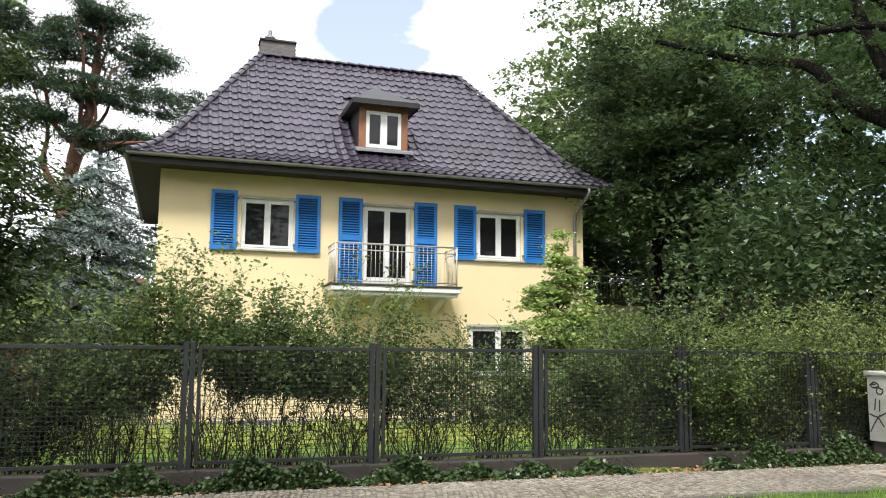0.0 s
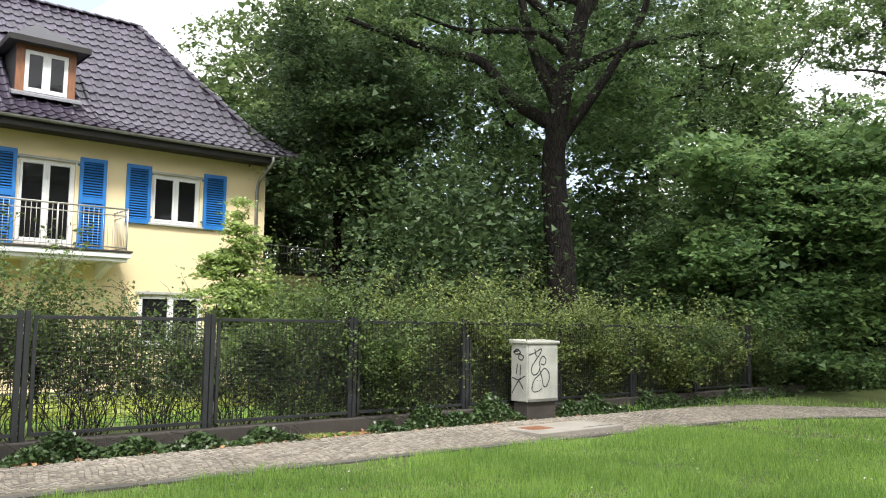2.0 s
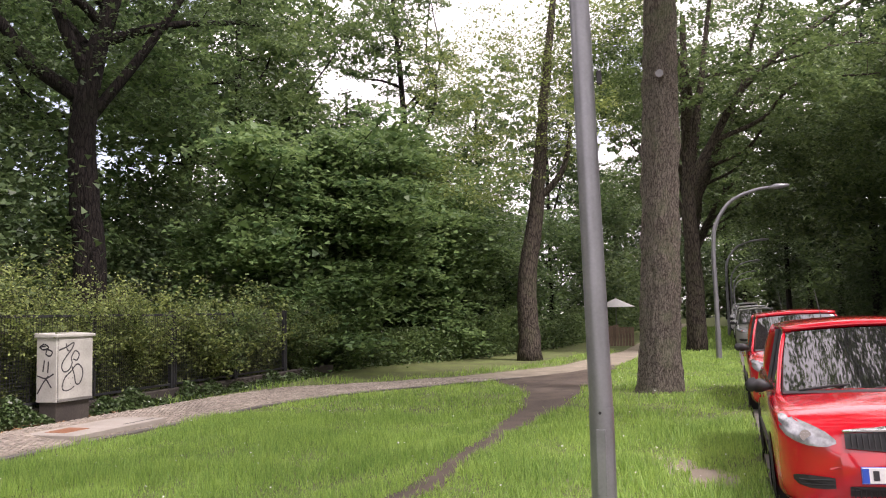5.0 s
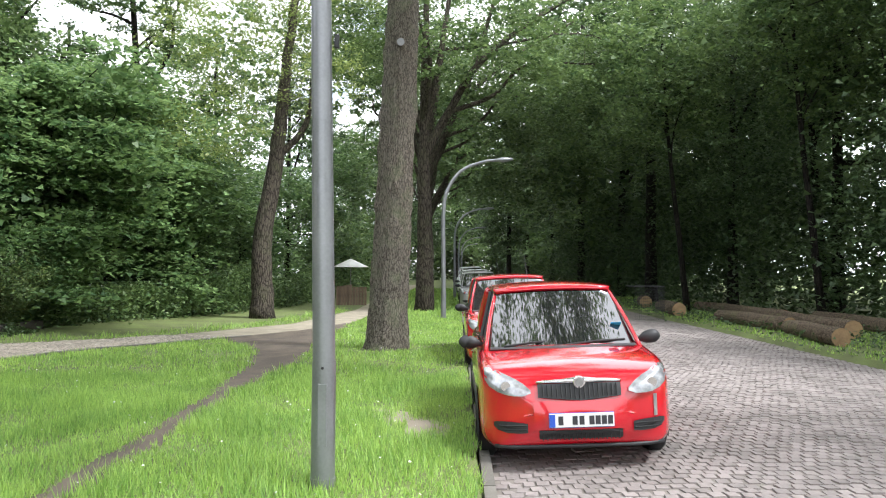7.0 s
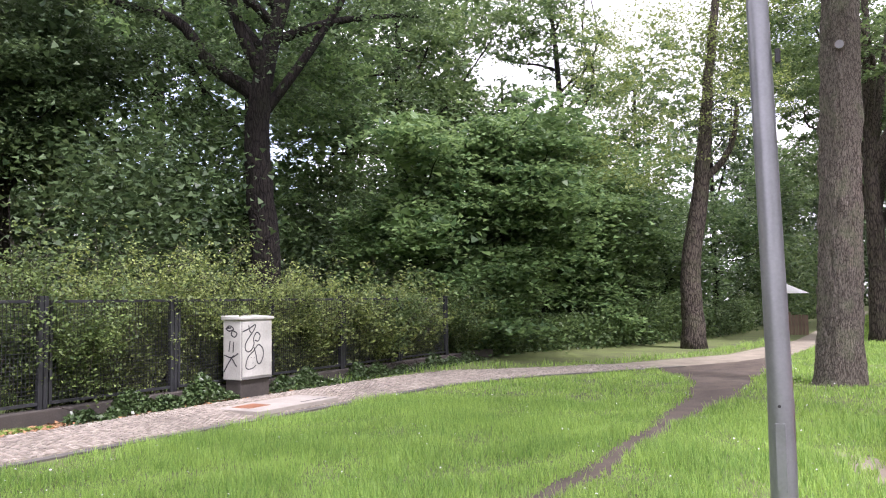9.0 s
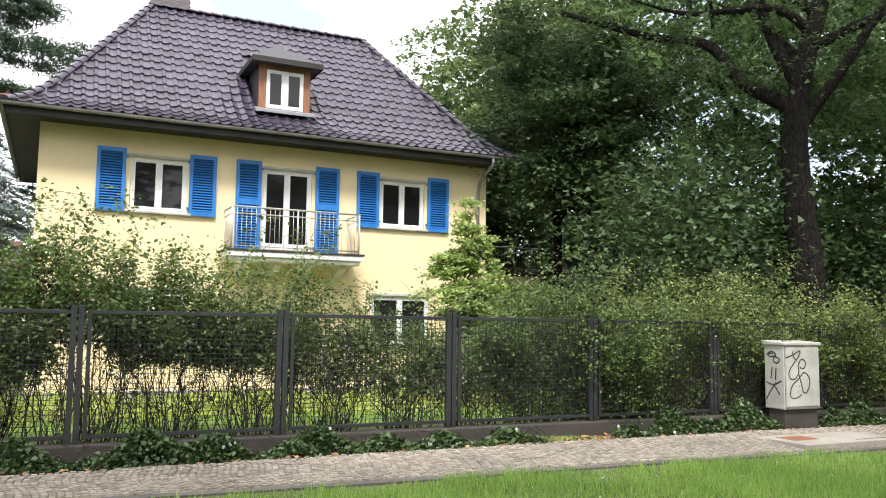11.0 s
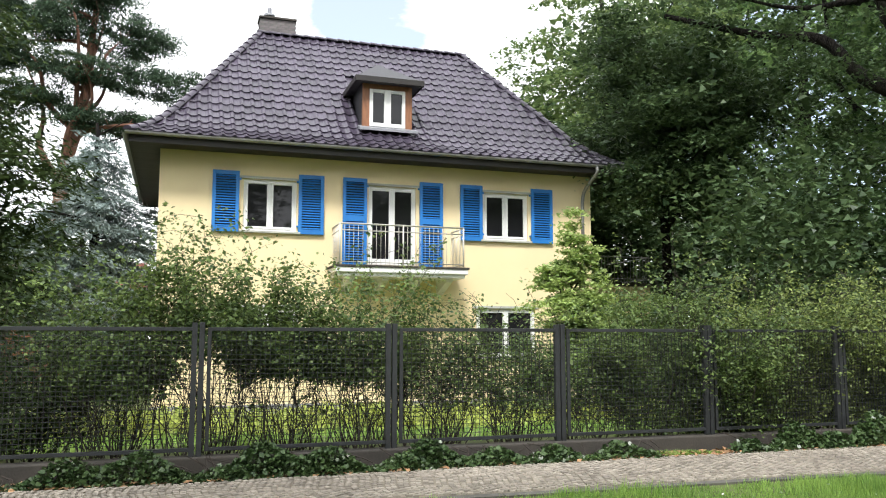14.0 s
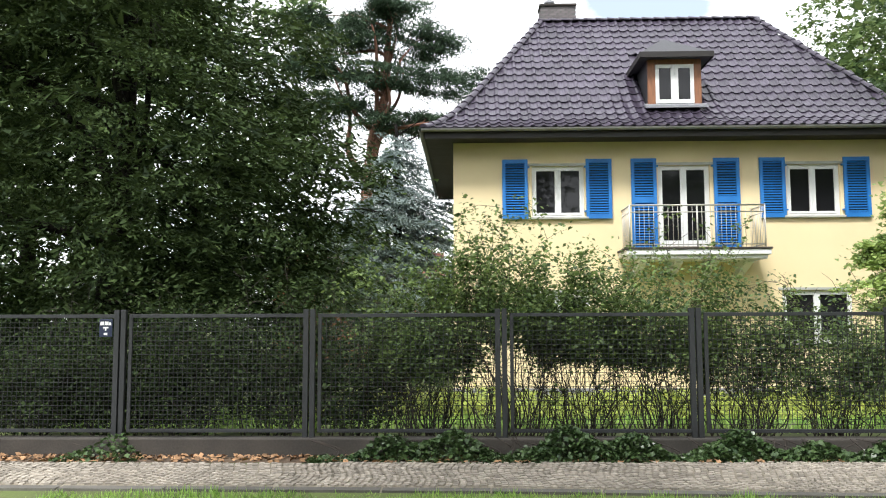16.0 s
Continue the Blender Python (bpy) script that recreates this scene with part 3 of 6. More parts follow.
hpart("inner_wall", Geo().box(HX0 + 0.4, HX1 - 0.4, HY0 + 3.2, HY0 + 3.3, 0.2, HZ), M["render_yellow"])
hpart("floor_slab", Geo().box(HX0 + 0.4, HX1 - 0.4, HY0 + 0.36, HY0 + 3.2, 3.0, 3.3), M["concrete"])
hpart("plinth", Geo().box(HX0 - 0.02, HX1 + 0.02, HY0 - 0.03, HY1 + 0.02, -.7, -.15), M["plinth"], bevel=0.01)


def house_window(x0, x1, z0, z1, door=False):
    w = hpart("window_frame", Geo(), M["white"])
    y0, y1 = HY0 + 0.06, HY0 + 0.14
    g, t = Geo(), 0.06
    g.box(x0, x0 + t, y0, y1, z0, z1).box(x1 - t, x1, y0, y1, z0, z1).box(x0 + t, x1 - t, y0, y1, z1 - t, z1).box(x0 + t, x1 - t, y0, y1, z0, z0 + t)
    g.v = [(x - 5.5, y - 22, z - 0.1) for x, y, z in g.v]
    w.data = g.mesh("window_frame")
    w.data.materials.append(M["white"])
    b = w.modifiers.new("bevel", "BEVEL")
    b.width, b.segments = 0.008, 2
    mid, s = (x0 + x1) / 2, 0.062
    for a, c in ((x0 + t, mid - 0.02), (mid + 0.02, x1 - t)):
        g = Geo()
        ya, yb = y0 - 0.015, y1 - 0.02
        zb = z0 + t + (0.16 if door else s)
        g.box(a, a + s, ya, yb, z0 + t, z1 - t).box(c - s, c, ya, yb, z0 + t, z1 - t).box(a + s, c - s, ya, yb, z1 - t - s, z1 - t).box(a + s, c - s, ya, yb, z0 + t, zb)
        hpart("sash", g, M["white"], w, bevel=0.008)
        hpart("pane", Geo().box(a + s, c - s, yb - 0.03, yb - 0.022, zb, z1 - t - s), M["glass"], w, "dark window pane")
    hpart("meeting_stile", Geo().box(mid - 0.02, mid + 0.02, y0 - 0.02, y1, z0 + t, z1 - t), M["white"], w, bevel=0.004)
    # shallow white surround and shutter box lintel
    g = Geo().box(x0 - 0.1, x1 + 0.1, HY0 - 0.025, HY0 - 0.002, z1, z1 + 0.07)
    hpart("lintel", g, M["cabinet"], w, "pale lintel strip", bevel=0.006)
    if not door:
        hpart("sill", Geo().box(x0 - 0.1, x1 + 0.1, HY0 - 0.09, HY0 + 0.06, z0 - 0.06, z0), M["cabinet"], w, "pale stone sill", bevel=0.012)
    return w


for i, o in enumerate(OPEN):
    house_window(*o, door=(i == 1))


def shutter(x0, x1, z0, z1, parts):
    s = hpart("shutter", Geo(), M["blue"], label="blue louvred wooden shutter")
    ya, yb, t = HY0 - 0.085, HY0 - 0.03, 0.085
    g = Geo().box(x0, x0 + t, ya, yb, z0, z1).box(x1 - t, x1, ya, yb, z0, z1)
    g.box(x0 + t, x1 - t, ya, yb, z1 - 0.1, z1).box(x0 + t, x1 - t, ya, yb, z0, z0 + 0.12)
    fields = [(z0 + 0.12, z1 - 0.1)]
    if parts == 2:
        zm = (z0 + z1) / 2 + 0.12
        g.box(x0 + t, x1 - t, ya, yb, zm - 0.08, zm + 0.08)
        fields = [(z0 + 0.12, zm - 0.08), (zm + 0.08, z1 - 0.1)]
    g.v = [(x - 5.5, y - 22, z - 0.1) for x, y, z in g.v]
    s.data = g.mesh("shutter")
    s.data.materials.append(M["blue"])
    # dark sheet behind the slats stands in for the shade in their gaps
    hpart("back_board", Geo().box(x0 + t, x1 - t, yb - .004, yb + .004, z0 + .1, z1 - .08), M["dark_wood_and_shade"], s)
    slat = None
    for za, zb in fields:
        n = int((zb - za) / 0.067)
        for k in range(n):
            z = za + (k + 0.5) * (zb - za) / n
            if slat is None:
                w = (x1 - x0) / 2 - t
                g = Geo().box(-w, w, -0.027, 0.027, -0.006, 0.006, pose(0, 0, 0, 42, 0, 0))
                slat = g.mesh("slat")
            ob = link("slat", slat, M["blue"], s)
            ob.location = ((x0 + x1) / 2 - 5.5, HY0 - 0.055 - 22, z - 0.1)
    for z in (z0 + 0.2, z1 - 0.2):
        inner = x1 if x0 in (0.74, 4.12, 7.46) else x0
        hpart("hinge", Geo().box(inner - 0.05, inner + 0.05, HY0 - 0.07, HY0 - 0.01, z - 0.02, z + 0.02), M["blue"], s)
    return s


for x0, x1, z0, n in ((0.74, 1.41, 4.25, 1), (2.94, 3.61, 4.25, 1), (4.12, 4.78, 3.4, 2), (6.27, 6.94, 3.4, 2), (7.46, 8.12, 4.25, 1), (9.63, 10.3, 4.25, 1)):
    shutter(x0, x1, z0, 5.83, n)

# balcony
bal = hpart("balcony", Geo().box(3.75, 7.3, 20.85, HY0, 3.2, 3.34), M["white"], label="white balcony slab with corbels and steel railing", bevel=0.02)
hpart("cornice", Geo().box(3.82, 7.23, 20.92, HY0, 3.1, 3.2), M["white"], bal, bevel=0.02)
hpart("balcony_floor", Geo().box(3.72, 7.33, 20.82, HY0, 3.34, 3.39), M["concrete"], bal, bevel=0.01)
for x in (4.2, 5.1, 6.0, 6.85):
    hpart("corbel", Geo().add([(x - .09, 22, 3.1), (x - .09, 21.1, 3.1), (x - .09, 21.1, 3.02), (x - .09, 22, 2.7), (x + .09, 22, 3.1), (x + .09, 21.1, 3.1), (x + .09, 21.1, 3.02), (x + .09, 22, 2.7)],
          [(0, 1, 2, 3), (7, 6, 5, 4), (0, 4, 5, 1), (1, 5, 6, 2), (2, 6, 7, 3)]), M["white"], bal)
rail = hpart("railing", Geo(), M["steel"], bal, "thin pale steel railing")
g = Geo()
bx0, bx1, by0 = 3.86, 7.2, 20.95
for z, r in ((4.45, 0.022), (4.28, 0.014), (3.47, 0.014)):
    g.tube([(bx0, HY0 - 0.02, z), (bx0, by0, z), (bx1, by0, z), (bx1, HY0 - 0.02, z)], r, 6)
rail.data = None
g.v = [(x - 5.5, y - 22, z - 0.1) for x, y, z in g.v]
bpy.data.objects.remove(rail)
rail = link("railing", g.mesh("railing", True), M["steel"], bal, "thin pale steel railing")
bar_me = Geo().tube([(0, 0, 3.37), (0, 0, 4.45)], 0.0065, 6).mesh("baluster", True)
post_me = Geo().tube([(0, 0, 3.35), (0, 0, 4.47)], 0.02, 8).mesh("rail_post", True)
for k in range(29):
    x = bx0 + (bx1 - bx0) * k / 28
    ob = link("rail_post" if k % 14 == 0 else "baluster", post_me if k % 14 == 0 else bar_me, M["steel"], bal)
    ob.location = (x - 5.5, by0 - 22, -0.1)
for x in (bx0, bx1):
    for k in range(1, 9):
        ob = link("baluster", bar_me, M["steel"], bal)
        ob.location = (x - 5.5, by0 + (HY0 - by0) * k / 9 - 22, -0.1)

# roof: bellcast hipped roof, as a function of u along the slope
SLOPE = [(0.0, 0.0), (0.12, 0.062), (0.22, 0.14), (0.32, 0.235), (1.0, 1.0)]     # share of the run, share of the rise


def rise(g):
    for (a, b), (c, d) in zip(SLOPE, SLOPE[1:]):
        if g <= c + 1e-9:
            return b + (d - b) * (g - a) / (c - a)
    return 1.0


def roof_at(side, s, g):
    """Point on a slope: side front/left/right/back; s: metres along the eaves; g: share of the run."""
    z = EZ + (RZ - EZ) * rise(g)
    if side == "front":
        return Vector((s, EY0 + (RY - EY0) * g, z))
    if side == "left":
        return Vector((EX0 + (RX0 - EX0) * g, s, z))
    if side == "right":
        return Vector((EX1 + (RX1 - EX1) * g, s, z))
    return Vector((s, EY1 + (RY - EY1) * g, z))


geo = Geo()
NG = 24
for k in range(NG + 1):
    q = k / NG
    z = EZ + (RZ - EZ) * rise(q) - 0.05
    xa, xb, ya, yb = EX0 + (RX0 - EX0) * q, EX1 + (RX1 - EX1) * q, EY0 + (RY - EY0) * q, EY1 + (RY - EY1) * q
    geo.v += [(xa, ya, z), (xb, ya, z), (xb, yb, z), (xa, yb, z)]
for k in range(NG):
    for j in range(4):
        a, b = k * 4 + j, k * 4 + (j + 1) % 4
        geo.f.append((a, b, b + 4, a + 4))
roof = hpart("roof", geo, M["tile_far"], label="plum brown glazed pantile roof with flared eaves")
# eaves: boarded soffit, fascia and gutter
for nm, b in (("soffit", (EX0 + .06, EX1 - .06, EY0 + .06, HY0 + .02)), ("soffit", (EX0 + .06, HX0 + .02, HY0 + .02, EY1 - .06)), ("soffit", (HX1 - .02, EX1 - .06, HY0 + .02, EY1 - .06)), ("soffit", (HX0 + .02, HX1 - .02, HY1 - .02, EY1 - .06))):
    hpart(nm, Geo().box(*b, 6.3, 6.34), M["dark_wood_and_shade"], roof)
for b in ((EX0 + .03, EX1 - .03, EY0 + .03, EY0 + .07), (EX0 + .03, EX1 - .03, EY1 - .07, EY1 - .03), (EX0 + .03, EX0 + .07, EY0 + .07, EY1 - .07), (EX1 - .07, EX1 - .03, EY0 + .07, EY1 - .07)):
    hpart("fascia", Geo().box(*b, 6.26, 6.5), M["dark_wood_and_shade"], roof)
gut = Geo()
for a, b in (((EX0 - .06, EY0 - .06), (EX1 + .06, EY0 - .06)), ((EX0 - .06, EY0 - .06), (EX0 - .06, EY1 + .06)), ((EX1 + .06, EY0 - .06), (EX1 + .06, EY1 + .06))):
    a, b = Vector((*a, 6.49)), Vector((*b, 6.49))
    d = (b - a).normalized()
    w = d.cross(Vector((0, 0, 1)))
    for k in range(6):
        an, bn = math.pi * k / 6, math.pi * (k + 1) / 6
        qa = w * math.cos(an) * .075 - Vector((0, 0, 1)) * math.sin(an) * .075
        qb = w * math.cos(bn) * .075 - Vector((0, 0, 1)) * math.sin(bn) * .075
        gut.add([tuple(a + qa), tuple(b + qa), tuple(b + qb), tuple(a + qb)], [(0, 1, 2, 3)])
hpart("gutter", gut, M["zinc"], roof, "grey zinc gutter", smooth=True)
pipe = smooth_line([(11.35, EY0 - .06, 6.45), (11.35, EY0 - .05, 6.25), (11.3, 21.45, 6.05), (11.27, 21.8, 5.8), (11.25, 21.88, 5.5)], 4) + [Vector((11.25, 21.88, 0.2))]
hpart("downpipe", Geo().tube(pipe, 0.05, 10), M["zinc"], house, "grey zinc downpipe", smooth=True)

# chimney of grey brick
chim = hpart("chimney", Geo().box(2.28, 3.42, 26.9, 27.5, 10.2, 11.95), M["mortar"], label="grey brick chimney with a small metal cowl")
brick = Geo().box(-.118, .118, -.058, .058, -.033, .033).mesh("brick")
for r in range(12):
    z = 11.07 + r * 0.075
    for k in range(4):
        x = 2.40 + k * 0.27 + (0.12 if r % 2 else 0)
        for y in (26.905,):
            ob = link("brick", brick, M["clinker"], chim)
            ob.location = (x - 5.5, y - 22 + 0.05, z - 0.1)
    for k in range(2):
        ob = link("brick", brick, M["clinker"], chim)
        ob.rotation_euler = (0, 0, math.pi / 2)
        ob.location = (2.28 + 0.05 - 5.5, 27.03 + 0.27 * k + (0.1 if r % 2 else 0) - 22, z - 0.1)
hpart("chimney_cap", Geo().box(2.24, 3.46, 26.84, 27.54, 11.95, 12.02), M["concrete"], chim, bevel=0.01)
hpart("cowl", Geo().tube([(2.6, 27.2, 12.0), (2.6, 27.2, 12.14)], .13, 10).tube([(2.6, 27.2, 12.14), (2.6, 27.2, 12.2)], .18, 10).tube([(2.6, 27.2, 12.2), (2.6, 27.2, 12.42)], .07, 10), M["lead"], chim, smooth=False)

# dormer
DX0, DX1, DY, DZ0, DZ1 = 4.74, 6.18, 22.45, 7.44, 8.74
dor = hpart("dormer", Geo().box(DX0, DX1, DY + .12, 25.2, DZ0 - .1, DZ1), M["slate"], label="slate-clad dormer with brown timber front")
fr = Geo().box(DX0, DX0 + .2, DY, DY + .12, DZ0 - .05, DZ1).box(DX1 - .2, DX1, DY, DY + .12, DZ0 - .05, DZ1).box(DX0 + .2, DX1 - .2, DY, DY + .12, DZ1 - .22, DZ1)
hpart("timber_front", fr, M["brown_wood"], dor, "brown timber frame", bevel=.01)
wx0, wx1, wz0, wz1 = DX0 + .2, DX1 - .2, DZ0, DZ1 - .22
g = Geo()
for a, c in ((wx0, (wx0 + wx1) / 2), ((wx0 + wx1) / 2, wx1)):
    g.box(a, a + .1, DY - .01, DY + .07, wz0, wz1).box(c - .1, c, DY - .01, DY + .07, wz0, wz1).box(a + .1, c - .1, DY - .01, DY + .07, wz0, wz0 + .11).box(a + .1, c - .1, DY - .01, DY + .07, wz1 - .1, wz1)
dw = hpart("dormer_window", g, M["white"], dor, "white two-light window", bevel=.008)
for a, c in ((wx0, (wx0 + wx1) / 2), ((wx0 + wx1) / 2, wx1)):
    hpart("pane", Geo().box(a + .1, c - .1, DY + .03, DY + .04, wz0 + .11, wz1 - .1), M["glass"], dw, "dark window pane")
hpart("dormer_sill", Geo().add([(DX0 - .12, DY - .22, 7.34), (DX1 + .12, DY - .22, 7.34), (DX1 + .12, DY + .05, 7.45), (DX0 - .12, DY + .05, 7.45), (DX0 - .12, DY - .22, 7.27), (DX1 + .12, DY - .22, 7.27), (DX1 + .12, DY + .05, 7.34), (DX0 - .12, DY + .05, 7.34)],
      [(0, 1, 2, 3), (4, 7, 6, 5), (0, 4, 5, 1), (1, 5, 6, 2), (3, 7, 4, 0)]), M["lead"], dor, "lead flashing sill")
ov = .25
a, b = DX0 - ov, DX1 + ov
xm, ry0, rz1 = (DX0 + DX1) / 2, 24.0, 9.66
z0 = DZ1 + .02
hpart("dormer_roof", Geo().add([(a, DY - .3, z0), (b, DY - .3, z0), (b, 25.4, z0), (a, 25.4, z0), (xm, 23.7, rz1), (xm, 25.6, rz1), (a, DY - .3, z0 - .1), (b, DY - .3, z0 - .1), (b, 25.4, z0 - .1), (a, 25.4, z0 - .1)],
      [(0, 1, 4), (1, 2, 5, 4), (2, 3, 5), (3, 0, 4, 5), (6, 9, 8, 7), (0, 6, 7, 1), (1, 7, 8, 2), (3, 9, 6, 0)]), M["slate"], dor, "small hipped slate roof")
hpart("dormer_fascia", Geo().box(a - .02, b + .02, DY - .33, DY - .3, z0 - .13, z0 + .02).box(a - .02, a, DY - .3, 25, z0 - .13, z0 + .02).box(b, b + .02, DY - .3, 25, z0 - .13, z0 + .02), M["dark_wood_and_shade"], dor)

# ---- fence ----
FY = 9.63
POSTS = [2.32 + 2.12 * (k - 8) for k in range(16)]
wall_f = tagged(link("fence_plinth", Geo().box(-14.9, 19.5, FY - .12, FY + .12, -.1, .32).mesh("fence_plinth"), M["concrete"], bevel=.015), "low dark concrete plinth under the fence", "plinth", kind="structure")
post_me = Geo().box(-.028, .028, -.03, .03, 0.3, 1.72).mesh("post")
frame_me = Geo().box(.06, .1, -.015, .015, .37, 1.67).box(2.02, 2.06, -.015, .015, .37, 1.67).box(.1, 2.02, -.015, .015, 1.63, 1.67).box(.1, 2.02, -.015, .015, .37, .41).mesh("panel_frame")
g = Geo()
for k in range(1, 37):
    x = .1 + 1.92 * k / 37
    g.box(x - .0022, x + .0022, -.003, .003, .41, 1.63)
for k in range(1, 24):
    z = .41 + 1.22 * k / 24
    g.box(.1, 2.02, -.0075, -.0031, z - .0024, z + .0024)
wire_me = g.mesh("wire_mesh")
for i, x in enumerate(POSTS):
    t = thing("fence_panel", (x, FY, 0), "dark grey steel fence panel of square wire mesh", "fence", "street fence panels")
    link("post", post_me, M["fence"], t, bevel=.004)
    if i:
        o = link("post", post_me, M["fence"], t)
        o.location = (-.075, 0, 0)
    if i < len(POSTS) - 1:
        link("panel_frame", frame_me, M["fence"], t, bevel=.003)
        link("wire_mesh", wire_me, M["fence"], t)

# ---- shrubs behind the fence ----
def shrub(at, h, w, seed, bare=0.0, stems=26, leaves=5200, leaf="leaf_shrub", size=(0.048, 0.03), label="overgrown garden shrub with arching stems and small leaves", lean=0.0, sprigs=8, clump=.5):
    rng = np.random.default_rng(seed)
    t = thing("shrub", at, label, "shrub", "hedge shrubs behind the fence")
    geo, pts = Geo(), []
    for k in range(stems + sprigs):
        a = rng.uniform(0, 2 * math.pi)
        r = rng.uniform(.05, .5) * w
        tall = k >= stems
        hh = h * (rng.uniform(1.06, 1.32) if tall else rng.uniform(.5, 1.08))
        e = Vector((math.cos(a) * w * rng.uniform(.4, 1.0), math.sin(a) * w * .7 * rng.uniform(.4, 1) + lean, hh))
        b = Vector((math.cos(a) * r, math.sin(a) * r * .7, 0))
        m1 = b.lerp(e, .5) + Vector((rng.normal() * .12, rng.normal() * .1, .2 * h))
        if tall:
            e += Vector((rng.normal() * .16, 0, 0))
        ln = smooth_line([b, b.lerp(m1, .3) + Vector((rng.normal() * .1, rng.normal() * .08, 0)), b.lerp(m1, .65) + Vector((rng.normal() * .12, rng.normal() * .1, 0)), m1, e], 3)
        r0 = rng.uniform(.004, .0095)
        geo.tube(ln, [r0 * (1 - .8 * j / (len(ln) - 1)) for j in range(len(ln))], 4, False)
        wgt = .3 if tall else 1
        for j, p in enumerate(ln):
            f = p.z / h
            if f > bare:
                if tall and j:
                    for s in (0, .33, .66):
                        c = p.lerp(ln[j - 1], s)
                        pts.append((*c, .028, .16))
                else:
                    pts.append((*p, .05, wgt * (0.4 + f)))
            if f > .12 and (j % 2 == 0 or f > bare):      # side twigs, thin and crooked
                q = p + Vector((rng.normal() * .2, rng.normal() * .17, rng.uniform(-.05, .26)))
                mid = p.lerp(q, .5) + Vector((rng.normal() * .03, rng.normal() * .03, .03))
                geo.tube([p, mid, q], [.0035, .0028, .0015], 3, False)
                if f > bare + .05:
                    for s in (.35, .7, 1):
                        c = p.lerp(q, s)
                        pts.append((*c, .06 if tall else .10, .3 if tall else 1.0))
                elif rng.uniform() < .3:
                    pts.append((*q, .05, .35))
    part("stem", geo, M["bark_twig"], t)
    pa = np.array(pts)
    pa = pa[rng.uniform(size=len(pa)) < clump]
    pr = pa[:, 4] / pa[:, 4].sum()
    i = rng.choice(len(pa), leaves, p=pr)
    c = pa[i, :3] + rng.normal(size=(leaves, 3)) * pa[i, 3:4]
    link("foliage", quads("foliage", leaf_quads(rng, c, size[0], size[1], .35, .2)), M[leaf], t)
    return t


rs = random.Random(4)
for k in range(26):
    x = -5.6 + k * 0.98
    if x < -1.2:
        # yew leaf colour on these shrubs stands in for the shade there
        shrub((x, 10.7 + rs.uniform(-.2, .3), .1), 1.6 + rs.uniform(-.15, .2), .95, 40 + k, bare=.1, leaves=7000, sprigs=3, leaf="leaf_yew", size=(.06, .035), label="shrub behind the fence, its shade put into a dark leaf colour")
    elif 3.2 < x < 5.3:
        shrub((x, 10.6 + rs.uniform(-.2, .3), .1), 1.6 + rs.uniform(-.15, .15), .85, 40 + k, bare=.34, stems=34, leaves=5600, sprigs=10, size=(.056, .037), clump=.55)
    elif x < 4.9:
        shrub((x, 10.6 + rs.uniform(-.25, .35), .1), 1.95 + rs.uniform(-.25, .2), .98 + rs.uniform(-.15, .2), 40 + k, bare=.57 + rs.uniform(-.2, .06), stems=44, leaves=12500, sprigs=14, size=(.058, .038), clump=.55)
    elif x < 12.3:
        shrub((x, 10.25 + rs.uniform(-.2, .25), .1), 1.8 + rs.uniform(-.25, .35), 1.25, 40 + k, bare=.06, stems=36, leaves=16500, lean=-.3, size=(.054, .034), clump=.42, sprigs=12, leaf="leaf_hedge" if x > 7.6 else "leaf_shrub")
    else:
        shrub((x, 10.35 + rs.uniform(-.2, .3), .1), 1.62 + rs.uniform(-.2, .3), 1.3, 40 + k, bare=.04, stems=26, leaves=9500, lean=-.4, size=(.075, .05), clump=.4, leaf="leaf_linden" if k % 3 == 0 else "leaf_hedge")

# ---- trees ----
def simple(name, at, label, h, r0, rad, leaf, bark, seed, z0=.35, lean=(0, 0), **kw):
    cx, cy = lean
    trunk = [(0, 0, -.1), (cx * .2, cy * .2, h * .25), (cx * .6, cy * .6, h * .55), (cx, cy, h * .9)]
    rng = np.random.default_rng(seed)
    blobs = [(cx * .8, cy * .8, h * (z0 + 1) / 2, rad * .78, rad * .78, h * (1 - z0) * .46)]
    for k in range(8):
        a = rng.uniform(0, 6.28)
        blobs.append((cx * .7 + math.cos(a) * rad * .72, cy * .7 + math.sin(a) * rad * .72, h * rng.uniform(z0 + .1, .92), rad * rng.uniform(.32, .6), rad * rng.uniform(.32, .6), h * (1 - z0) * rng.uniform(.1, .22)))
    return broad_tree(name, at, label, trunk, r0, blobs, leaf, bark, seed, **kw)


G = .1
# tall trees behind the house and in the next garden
simple("linden_tree", (20.6, 37, G), "tall leafy linden tree behind the villa", 22, .4, 6.9, "leaf_linden", "bark_shaded", 11, z0=.12, clusters=640, per=56, size=(.37, .3), tight=.8, spread=.8, core=.22)
simple("linden_tree", (15.2, 33, G), "leafy linden tree beside the villa", 11, .25, 3.6, "leaf_shaded", "bark_shaded", 12, z0=.1, clusters=260, per=60, size=(.26, .2), spread=.7, core=.22)
simple("linden_tree", (27, 30, G), "tall leafy linden tree in the next garden", 23, .4, 6.5, "leaf_maple", "bark_shaded", 13, z0=.1, clusters=300, per=60, size=(.37, .29), spread=.8, core=.13)
